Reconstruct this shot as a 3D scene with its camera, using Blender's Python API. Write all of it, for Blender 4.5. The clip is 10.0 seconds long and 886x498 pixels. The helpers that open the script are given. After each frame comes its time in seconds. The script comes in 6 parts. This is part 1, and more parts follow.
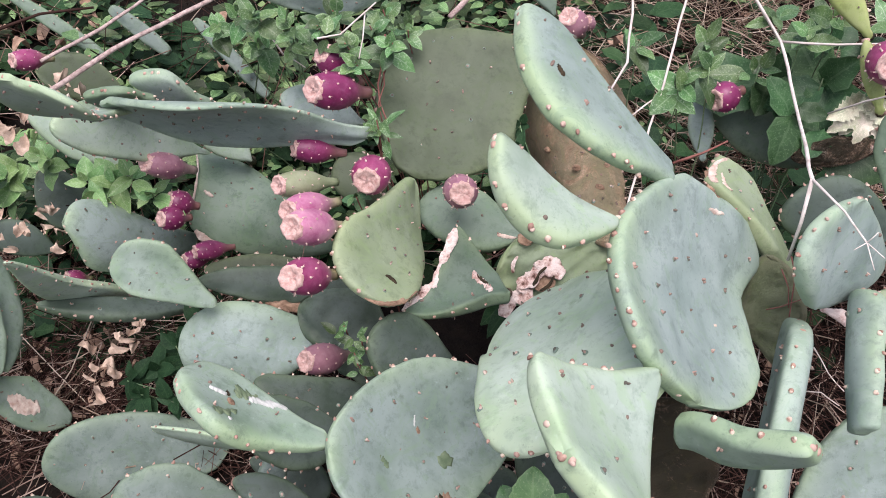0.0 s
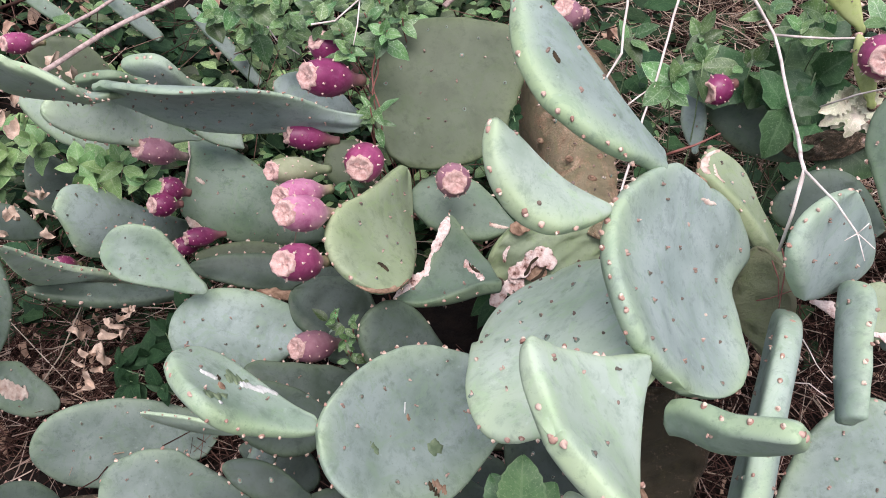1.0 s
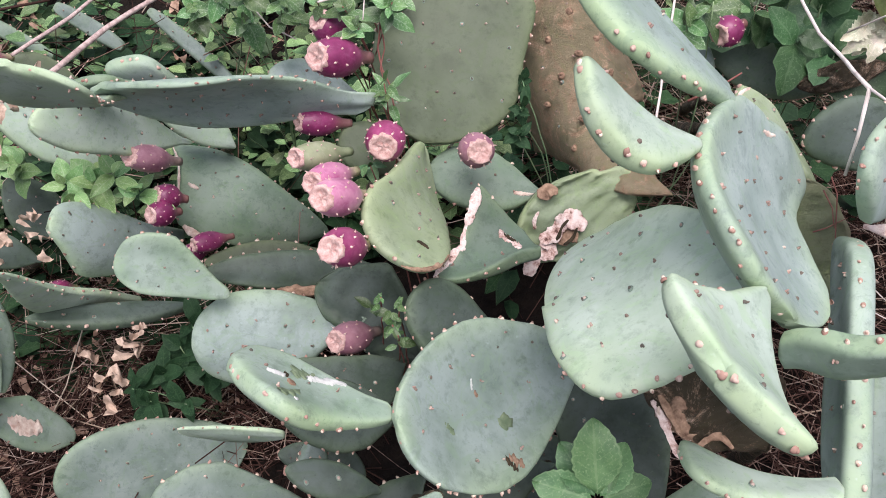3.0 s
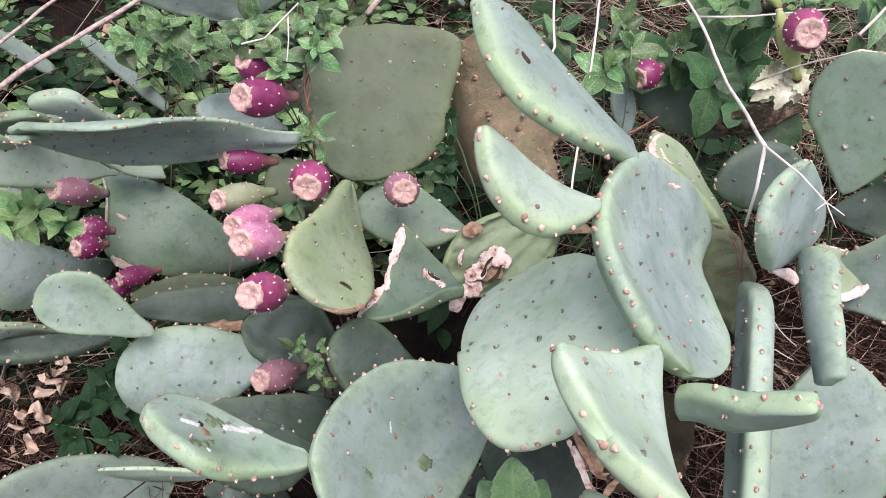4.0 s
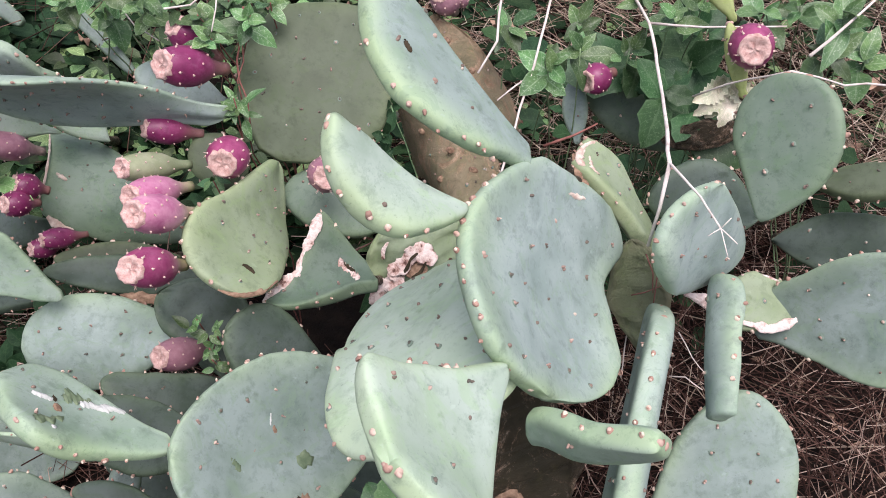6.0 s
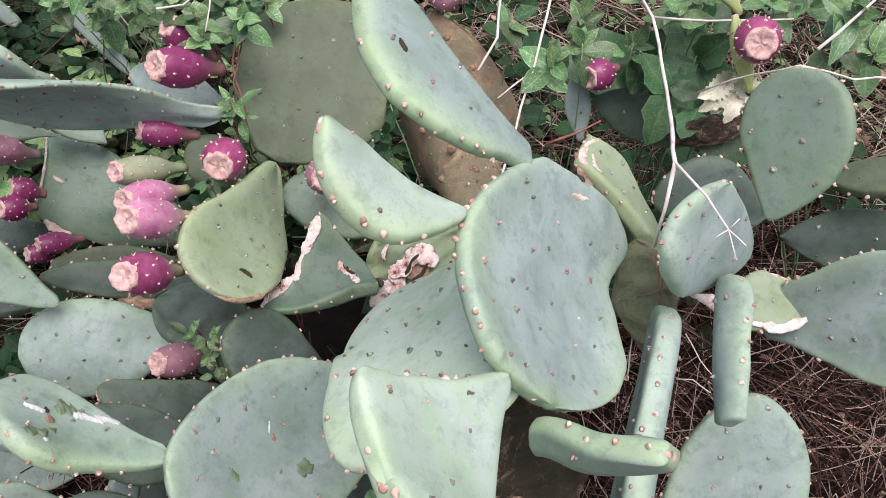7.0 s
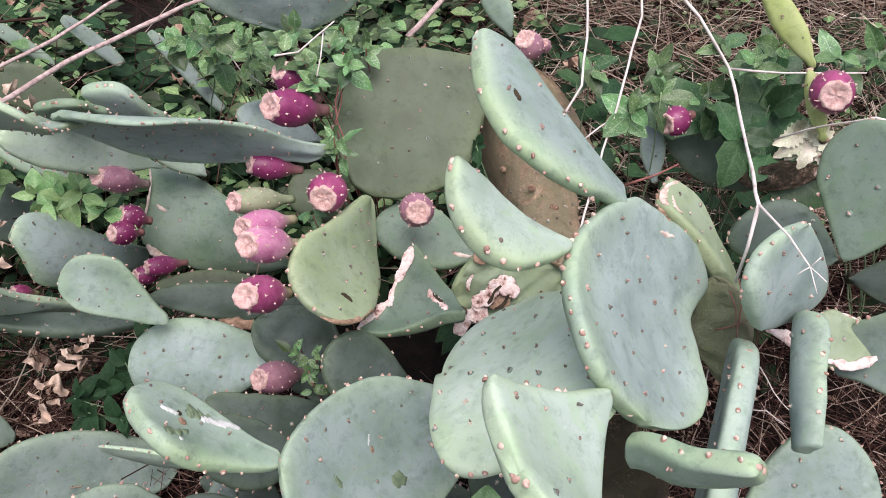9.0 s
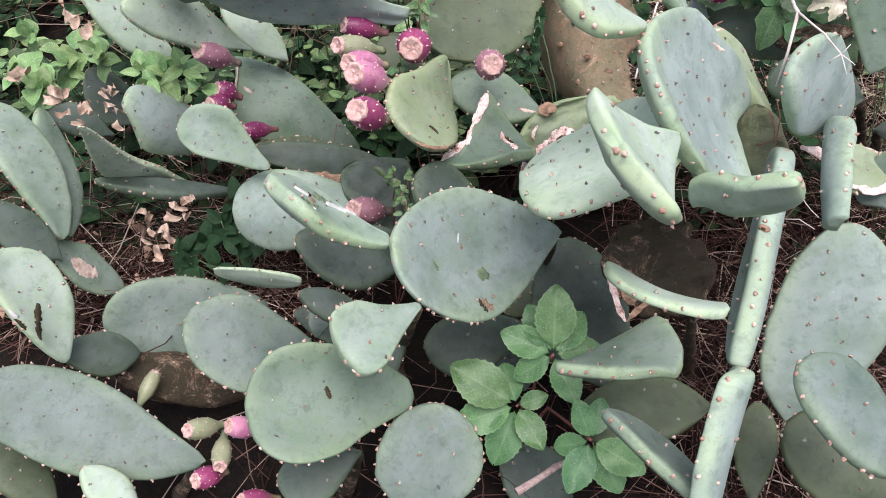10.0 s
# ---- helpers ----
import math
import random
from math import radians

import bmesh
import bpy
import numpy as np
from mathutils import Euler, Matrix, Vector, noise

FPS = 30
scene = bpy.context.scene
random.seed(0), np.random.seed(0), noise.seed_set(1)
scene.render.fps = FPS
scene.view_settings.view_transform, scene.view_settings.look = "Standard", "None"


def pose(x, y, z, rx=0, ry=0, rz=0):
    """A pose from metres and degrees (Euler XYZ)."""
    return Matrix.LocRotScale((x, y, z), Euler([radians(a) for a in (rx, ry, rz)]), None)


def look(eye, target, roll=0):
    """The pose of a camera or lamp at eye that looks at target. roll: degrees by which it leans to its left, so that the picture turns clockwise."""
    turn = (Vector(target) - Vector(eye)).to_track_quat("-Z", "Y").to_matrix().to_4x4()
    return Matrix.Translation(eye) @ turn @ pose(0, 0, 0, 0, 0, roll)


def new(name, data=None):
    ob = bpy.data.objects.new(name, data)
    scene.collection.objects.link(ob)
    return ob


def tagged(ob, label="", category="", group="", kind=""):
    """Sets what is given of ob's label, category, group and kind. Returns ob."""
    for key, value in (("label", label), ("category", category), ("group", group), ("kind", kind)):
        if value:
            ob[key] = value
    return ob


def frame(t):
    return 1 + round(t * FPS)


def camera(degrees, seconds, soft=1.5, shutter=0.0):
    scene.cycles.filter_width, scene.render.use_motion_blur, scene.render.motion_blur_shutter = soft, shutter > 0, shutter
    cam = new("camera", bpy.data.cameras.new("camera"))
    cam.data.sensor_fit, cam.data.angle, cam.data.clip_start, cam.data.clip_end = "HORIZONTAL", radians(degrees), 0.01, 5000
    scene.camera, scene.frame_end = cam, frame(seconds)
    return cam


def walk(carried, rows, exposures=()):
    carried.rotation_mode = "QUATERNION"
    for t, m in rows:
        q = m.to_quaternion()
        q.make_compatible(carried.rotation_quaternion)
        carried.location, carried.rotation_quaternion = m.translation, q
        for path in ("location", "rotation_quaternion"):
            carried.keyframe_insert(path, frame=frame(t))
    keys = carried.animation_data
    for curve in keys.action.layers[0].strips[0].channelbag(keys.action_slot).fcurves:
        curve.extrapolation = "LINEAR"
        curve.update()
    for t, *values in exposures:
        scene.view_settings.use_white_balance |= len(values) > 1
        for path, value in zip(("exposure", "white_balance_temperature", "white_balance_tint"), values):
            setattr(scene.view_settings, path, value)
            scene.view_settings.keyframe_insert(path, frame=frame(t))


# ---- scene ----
cam = camera(56.7, 10.0, soft=0.95)
PATH = [
    (0, (0.001, 0.0, 1.184), (-0.133, 1.48, -0.154), -1.8),
    (0.5, (-0.001, -0.003, 1.173), (-0.118, 1.47, -0.175), -1.1),
    (1, (-0.001, -0.005, 1.179), (-0.111, 1.467, -0.17), -0.5),
    (1.5, (0.0, -0.004, 1.18), (-0.107, 1.473, -0.164), -0.4),
    (2, (-0.016, -0.008, 1.181), (-0.16, 1.468, -0.161), -1.4),
    (2.2, (-0.032, -0.012, 1.175), (-0.184, 1.464, -0.166), -1.6),
    (3.3, (-0.121, 0.009, 1.137), (-0.03, 1.459, -0.238), -4.1),
    (3.5, (-0.118, 0.013, 1.14), (0.004, 1.456, -0.239), -3.6),
    (4, (-0.074, 0.014, 1.177), (0.06, 1.484, -0.173), -0.6),
    (4.5, (-0.007, 0.025, 1.18), (0.106, 1.506, -0.159), 1.4),
    (5, (0.024, 0.032, 1.163), (0.129, 1.501, -0.19), 3.6),
    (5.5, (0.038, 0.033, 1.162), (0.141, 1.494, -0.2), 4.1),
    (7, (0.052, 0.057, 1.151), (0.139, 1.505, -0.226), 2.9),
    (7.5, (0.046, 0.062, 1.153), (0.114, 1.511, -0.224), 3.6),
    (8, (0.034, 0.046, 1.167), (0.051, 1.516, -0.189), 3.2),
    (8.5, (0.025, 0.041, 1.174), (0.005, 1.533, -0.158), 2.6),
    (9, (0.0, 0.0, 1.191), (-0.026, 1.509, -0.121), 1.5),
    (9.3, (-0.037, -0.052, 1.179), (-0.056, 1.453, -0.139), 1.2),
    (9.5, (-0.06, -0.115, 1.17), (-0.091, 1.382, -0.156), 0.7),
    (9.7, (-0.052, -0.154, 1.175), (-0.122, 1.306, -0.191), -0.2),
    (10, (-0.068, -0.249, 1.147), (-0.135, 1.224, -0.205), 0.7),
]
walk(cam, [(t, look(eye, target, roll)) for t, eye, target, roll in PATH],
     [(t, stops, 6500, 17) for t, stops in ((0.0, 0.84), (1.5, 0.85), (2.2, 0.88), (4.0, 0.95), (4.5, 0.91), (5.0, 0.86), (7.0, 0.85), (8.5, 0.86), (9.5, 0.89), (10.0, 0.95))])


# ---- light: an overcast sky with a wide, weak sun ----
world = bpy.data.worlds.new("overcast_sky")
scene.world = world
world.use_nodes = True
wn = world.node_tree
sky = wn.nodes.new("ShaderNodeTexSky")
sky.sky_type, sky.sun_disc = "NISHITA", False
sky.sun_elevation, sky.sun_rotation = radians(69), radians(168)
sky.air_density, sky.dust_density, sky.ozone_density = 1.0, 4.0, 1.0
grey = wn.nodes.new("ShaderNodeHueSaturation")
grey.inputs["Saturation"].default_value = 0.58
wn.links.new(sky.outputs[0], grey.inputs["Color"])
wn.links.new(grey.outputs[0], wn.nodes["Background"].inputs[0])
wn.nodes["Background"].inputs[1].default_value = 0.118
sun = new("sun", bpy.data.lights.new("sun", "SUN"))
sun.data.energy, sun.data.angle, sun.data.color = 1.5, radians(40), (1.0, 0.98, 0.97)
sun.matrix_world = look((0.4, -1.3, 5), (0, 0.6, 0))


# ---- materials ----
def material(name, rough=0.6):
    m = bpy.data.materials.new(name)
    m.use_nodes = True
    t = m.node_tree
    b = t.nodes["Principled BSDF"]
    b.inputs["Roughness"].default_value = rough
    return m, t, b


def add(t, kind, **inputs):
    n = t.nodes.new(kind)
    for k, v in inputs.items():
        n.inputs[k.replace("_", " ")].default_value = v
    return n


def noise_of(t, scale, detail=4.0, rough=0.6, coords="Object"):
    c = t.nodes.new("ShaderNodeTexCoord")
    n = add(t, "ShaderNodeTexNoise", Scale=scale, Detail=detail, Roughness=rough)
    t.links.new(c.outputs[coords], n.inputs["Vector"])
    return n


def ramp(t, source, stops):
    r = t.nodes.new("ShaderNodeValToRGB")
    e = r.color_ramp.elements
    e[0].position, e[0].color = stops[0][0], (*stops[0][1], 1)
    e[1].position, e[1].color = stops[-1][0], (*stops[-1][1], 1)
    for p, c in stops[1:-1]:
        e.new(p).color = (*c, 1)
    t.links.new(source, r.inputs[0])
    return r


def mix(t, fac, a, b):
    m = t.nodes.new("ShaderNodeMix")
    m.data_type = "RGBA"
    for socket, val in ((m.inputs[0], fac), (m.inputs[6], a), (m.inputs[7], b)):
        if hasattr(val, "links") or hasattr(val, "is_linked"):
            t.links.new(val, socket)
        elif isinstance(val, tuple):
            socket.default_value = (*val, 1)
        else:
            socket.default_value = val
    return m.outputs[2]


def bump(t, b, source, strength, distance):
    n = add(t, "ShaderNodeBump", Strength=strength, Distance=distance)
    t.links.new(source, n.inputs["Height"])
    t.links.new(n.outputs[0], b.inputs["Normal"])


def skin(name, dark, light, rim, wax, corky=0.0, warm=False):
    """Cactus skin: a waxy bloom, rubbed off in places, over green; a paler rim, fine specks, corky patches."""
    m, t, b = material(name, 0.6)
    b.inputs["Specular IOR Level"].default_value = 0.28
    big = noise_of(t, 9, 4, 0.55)
    col = ramp(t, big.outputs[0], [(0.32, dark), (0.66, light)]).outputs[0]
    bloom = noise_of(t, 15, 5, 0.6)
    bloom.inputs["Distortion"].default_value = 0.3
    w = ramp(t, bloom.outputs[0], [(0.36, (0, 0, 0)), (0.62, (0.9, 0.9, 0.9))])
    col = mix(t, w.outputs[0], col, wax)
    at = t.nodes.new("ShaderNodeAttribute")
    at.attribute_name = "rim"
    worn = noise_of(t, 13, 4, 0.6)
    rf = add(t, "ShaderNodeMath")
    rf.operation = "MULTIPLY"
    t.links.new(at.outputs["Fac"], rf.inputs[0])
    t.links.new(ramp(t, worn.outputs[0], [(0.36, (0.35, 0.35, 0.35)), (0.62, (1, 1, 1))]).outputs[0], rf.inputs[1])
    col = mix(t, rf.outputs[0], col, rim)
    rub = noise_of(t, 55, 8, 0.75)
    rub.inputs["Distortion"].default_value = 0.25
    r = ramp(t, rub.outputs[0], [(0.51, (0, 0, 0)), (0.66, (0.5, 0.5, 0.5))])
    col = mix(t, r.outputs[0], col, tuple(0.75 * c for c in dark))
    blot = noise_of(t, 34, 6, 0.62)
    bl = ramp(t, blot.outputs[0], [(0.63, (0, 0, 0)), (0.71, (0.5, 0.5, 0.5))])
    col = mix(t, bl.outputs[0], col, (0.62 * dark[0], 0.68 * dark[1], 0.5 * dark[2]))
    chafe = noise_of(t, 24, 7, 0.7)
    chafe.inputs["Distortion"].default_value = 2.2
    ch = ramp(t, chafe.outputs[0], [(0.53, (0, 0, 0)), (0.60, (0.4, 0.4, 0.4))])
    col = mix(t, ch.outputs[0], col, (0.9 * light[0], 1.02 * light[1], 0.78 * light[2]))
    speck = noise_of(t, 300, 3, 0.6)
    s = ramp(t, speck.outputs[0], [(0.63, (0, 0, 0)), (0.73, (0.35, 0.35, 0.35))])
    col = mix(t, s.outputs[0], col, tuple(c * 0.5 for c in dark))
    pale = noise_of(t, 120, 3, 0.5)
    p = ramp(t, pale.outputs[0], [(0.68, (0, 0, 0)), (0.76, (0.3, 0.3, 0.3))])
    col = mix(t, p.outputs[0], col, tuple(min(1, 1.35 * c) for c in wax))
    lump = noise_of(t, 17, 3, 0.5)
    both = add(t, "ShaderNodeMath")
    both.operation = "MULTIPLY_ADD"
    t.links.new(lump.outputs[0], both.inputs[0])
    both.inputs[1].default_value = 3.0
    t.links.new(bloom.outputs[0], both.inputs[2])
    height = both.outputs[0]
    if corky:
        co = noise_of(t, 19, 10, 0.85)
        co.inputs["Distortion"].default_value = 1.0
        f = ramp(t, co.outputs[0], [(0.64 - 0.3 * corky, (0, 0, 0)), (0.74 - 0.3 * corky, (0.95, 0.95, 0.95))])
        cn = noise_of(t, 52, 10, 0.85)
        cc = ramp(t, cn.outputs[0], [(0.42, (0.07, 0.045, 0.03)), (0.47, (0.27, 0.165, 0.11)), (0.51, (0.52, 0.34, 0.23)), (0.57, (0.80, 0.62, 0.48))] if not warm else [(0.34, (0.22, 0.125, 0.075)), (0.45, (0.44, 0.275, 0.175)), (0.54, (0.60, 0.40, 0.265)), (0.66, (0.82, 0.62, 0.47))])
        col = mix(t, f.outputs[0], col, cc.outputs[0])
        height = cn.outputs[0]
    info = t.nodes.new("ShaderNodeObjectInfo")
    hs = t.nodes.new("ShaderNodeHueSaturation")
    mr = t.nodes.new("ShaderNodeMapRange")
    mr.inputs[3].default_value, mr.inputs[4].default_value = 0.92, 1.08
    hs.inputs["Saturation"].default_value = 0.98
    t.links.new(info.outputs["Random"], mr.inputs[0])
    t.links.new(mr.outputs[0], hs.inputs["Value"])
    t.links.new(col, hs.inputs["Color"])
    t.links.new(hs.outputs[0], b.inputs["Base Color"])
    rr = ramp(t, bloom.outputs[0], [(0.3, (0.46,) * 3), (0.7, (0.68,) * 3)])
    t.links.new(rr.outputs[0], b.inputs["Roughness"])
    bump(t, b, height, 1.0 if corky else 0.5, 0.012 if corky else 0.002)
    return m


TEAL = skin("skin_teal", (0.130, 0.185, 0.155), (0.215, 0.280, 0.245), (0.320, 0.430, 0.250), (0.270, 0.335, 0.320))
BRIGHT = skin("skin_bright_green", (0.290, 0.395, 0.295), (0.425, 0.540, 0.410), (0.530, 0.650, 0.390), (0.490, 0.585, 0.500))
GREEN = skin("skin_green", (0.130, 0.195, 0.145), (0.225, 0.305, 0.235), (0.340, 0.455, 0.270), (0.275, 0.345, 0.300))
BLUE = skin("skin_blue_bloom", (0.165, 0.225, 0.205), (0.255, 0.325, 0.305), (0.350, 0.470, 0.280), (0.335, 0.405, 0.390))
PALE = skin("skin_pale_green", (0.225, 0.310, 0.235), (0.335, 0.430, 0.325), (0.410, 0.525, 0.300), (0.385, 0.465, 0.405))
# olive skin, lowered further to stand in for shade between pads
OLIVESHADE = skin("skin_olive_shade", (0.050, 0.066, 0.038), (0.082, 0.104, 0.062), (0.150, 0.190, 0.095), (0.095, 0.118, 0.078))
OLIVEL = skin("skin_light_olive", (0.165, 0.220, 0.125), (0.250, 0.310, 0.185), (0.360, 0.430, 0.235), (0.265, 0.320, 0.225))
GREY = skin("skin_grey_green", (0.072, 0.108, 0.090), (0.130, 0.175, 0.150), (0.250, 0.340, 0.210), (0.175, 0.220, 0.205))
# darker than the pads' own green, to carry the shade of the gaps
DARKSHADE = skin("skin_dark", (0.028, 0.047, 0.036), (0.060, 0.085, 0.066), (0.140, 0.195, 0.115), (0.085, 0.112, 0.100))
GREENM = skin("skin_mid_green", (0.085, 0.135, 0.095), (0.15, 0.215, 0.155), (0.24, 0.33, 0.19), (0.18, 0.235, 0.19))
DARKG = skin("skin_deep_green", (0.060, 0.100, 0.070), (0.110, 0.165, 0.118), (0.230, 0.310, 0.170), (0.145, 0.190, 0.155))
YELLOW = skin("skin_yellow_green", (0.20, 0.25, 0.07), (0.32, 0.38, 0.13), (0.42, 0.44, 0.18), (0.33, 0.38, 0.17))
BROWNGREEN = skin("skin_green_corky", (0.190, 0.235, 0.120), (0.320, 0.370, 0.210), (0.430, 0.350, 0.230), (0.310, 0.350, 0.220), 0.2)
OLD = skin("skin_old_corky", (0.190, 0.185, 0.105), (0.380, 0.330, 0.200), (0.520, 0.345, 0.235), (0.420, 0.340, 0.225), 0.47, True)
# a darkened copy of the old corky skin, with shade put into the colour
OLDSHADE = skin("skin_old_corky_shade", (0.045, 0.040, 0.026), (0.095, 0.075, 0.048), (0.110, 0.075, 0.050), (0.085, 0.070, 0.045), 0.42)


def plain(name, a, b_, scale=40, rough=0.7, rel=0.3, dist=0.002):
    m, t, b = material(name, rough)
    b.inputs["Specular IOR Level"].default_value = 0.2
    n = noise_of(t, scale, 5)
    t.links.new(ramp(t, n.outputs[0], [(0.3, a), (0.7, b_)]).outputs[0], b.inputs["Base Color"])
    bump(t, b, n.outputs[0], rel, dist)
    return m


AREOLE, ta, ba = material("areole_felt", 0.9)
ga = ta.nodes.new("ShaderNodeNewGeometry")
ta.links.new(ramp(ta, ga.outputs["Random Per Island"], [(0.0, (0.24, 0.13, 0.10)), (0.35, (0.40, 0.25, 0.20)), (0.75, (0.52, 0.37, 0.31)), (1.0, (0.72, 0.62, 0.50))]).outputs[0], ba.inputs["Base Color"])
DOT, td, bd = material("areole_grey", 0.9)
gd = td.nodes.new("ShaderNodeNewGeometry")
td.links.new(ramp(td, gd.outputs["Random Per Island"], [(0.0, (0.09, 0.085, 0.07)), (0.35, (0.19, 0.14, 0.115)), (0.75, (0.36, 0.24, 0.20)), (1.0, (0.58, 0.47, 0.40))]).outputs[0], bd.inputs["Base Color"])
# darker green mound round some of the areoles
HALO = plain("areole_halo", (0.13, 0.18, 0.145), (0.21, 0.27, 0.225), 300, 0.6)
SCAR = plain("scar_tissue", (0.42, 0.27, 0.22), (0.78, 0.68, 0.60), 90, 0.85, 0.6, 0.003)
WHITESCAR = plain("dried_white_skin", (0.36, 0.38, 0.36), (0.66, 0.66, 0.65), 90, 0.7)
CORK = plain("brown_cork", (0.13, 0.075, 0.05), (0.40, 0.27, 0.19), 120, 0.9, 0.7, 0.003)
TORN, tt, tb = material("torn_bark", 0.85)
tb.inputs["Specular IOR Level"].default_value = 0.2
tn = noise_of(tt, 75, 7, 0.68)
tt.links.new(ramp(tt, tn.outputs[0], [(0.33, (0.12, 0.06, 0.05)), (0.39, (0.44, 0.27, 0.23)), (0.46, (0.66, 0.49, 0.45)), (0.56, (0.83, 0.70, 0.66))]).outputs[0], tb.inputs["Base Color"])
bump(tt, tb, tn.outputs[0], 1.0, 0.006)
HOLE = plain("dried_hole", (0.02, 0.018, 0.012), (0.07, 0.05, 0.03), 90, 0.9)
STAIN = plain("green_stain", (0.10, 0.145, 0.085), (0.19, 0.24, 0.15), 90, 0.6)
TWIG = plain("bleached_twig", (0.48, 0.40, 0.37), (0.82, 0.74, 0.70), 60, 0.8)
PINKTWIG = plain("pinkish_branch", (0.24, 0.16, 0.15), (0.60, 0.47, 0.44), 160, 0.8)
REDSTEM = plain("reddish_stem", (0.16, 0.06, 0.05), (0.30, 0.13, 0.11), 60, 0.7)
STRAW, st, sb = material("dry_straw", 0.85)
sg = st.nodes.new("ShaderNodeNewGeometry")
st.links.new(ramp(st, sg.outputs["Random Per Island"], [(0.0, (0.012, 0.007, 0.006)), (0.5, (0.060, 0.030, 0.024)), (0.8, (0.17, 0.095, 0.075)), (1.0, (0.56, 0.43, 0.36))]).outputs[0], sb.inputs["Base Color"])
sb.inputs["Specular IOR Level"].default_value = 0.1
PALESTRAW, ps, pb = material("pale_straw", 0.85)
pg = ps.nodes.new("ShaderNodeNewGeometry")
ps.links.new(ramp(ps, pg.outputs["Random Per Island"], [(0.0, (0.16, 0.11, 0.075)), (0.6, (0.36, 0.27, 0.20)), (1.0, (0.66, 0.56, 0.46))]).outputs[0], pb.inputs["Base Color"])
DRYLEAF = plain("dead_leaf", (0.16, 0.09, 0.06), (0.52, 0.36, 0.27), 60, 0.85, 0.6)


def fruit_skin(name, a, b_, foot):
    """Fruit skin, paling to another colour at the stalk end."""
    m, t, b = material(name, 0.42)
    n = noise_of(t, 45, 5)
    col = ramp(t, n.outputs[0], [(0.3, a), (0.7, b_)]).outputs[0]
    at = t.nodes.new("ShaderNodeAttribute")
    at.attribute_name = "foot"
    col = mix(t, at.outputs["Fac"], col, foot)
    t.links.new(col, b.inputs["Base Color"])
    pale = noise_of(t, 130, 6, 0.7)
    col = mix(t, ramp(t, pale.outputs[0], [(0.5, (0, 0, 0)), (0.75, (0.45, 0.45, 0.45))]).outputs[0], col, (0.14 + 0.8 * b_[0], 0.11 + 0.8 * b_[1], 0.13 + 0.8 * b_[2]))
    t.links.new(col, b.inputs["Base Color"])
    bump(t, b, noise_of(t, 250, 3).outputs[0], 0.3, 0.001)
    return m


MAGENTA = fruit_skin("fruit_magenta", (0.19, 0.016, 0.078), (0.35, 0.07, 0.175), (0.26, 0.27, 0.12))
PINK = fruit_skin("fruit_pink", (0.37, 0.085, 0.21), (0.62, 0.30, 0.41), (0.30, 0.33, 0.15))
PURPLE = fruit_skin("fruit_purple", (0.13, 0.012, 0.06), (0.25, 0.03, 0.12), (0.22, 0.12, 0.09))
DUSTY = fruit_skin("fruit_dusty_pink", (0.22, 0.08, 0.13), (0.38, 0.20, 0.24), (0.20, 0.17, 0.13))
UNRIPE = fruit_skin("fruit_unripe", (0.22, 0.25, 0.14), (0.32, 0.34, 0.22), (0.20, 0.25, 0.14))
GLOCHID = plain("bristle_tuft", (0.48, 0.29, 0.26), (0.76, 0.60, 0.54), 200, 0.9)
FLOWERSCAR = plain("fruit_scar", (0.40, 0.22, 0.20), (0.70, 0.50, 0.46), 170, 0.9, 0.8, 0.003)


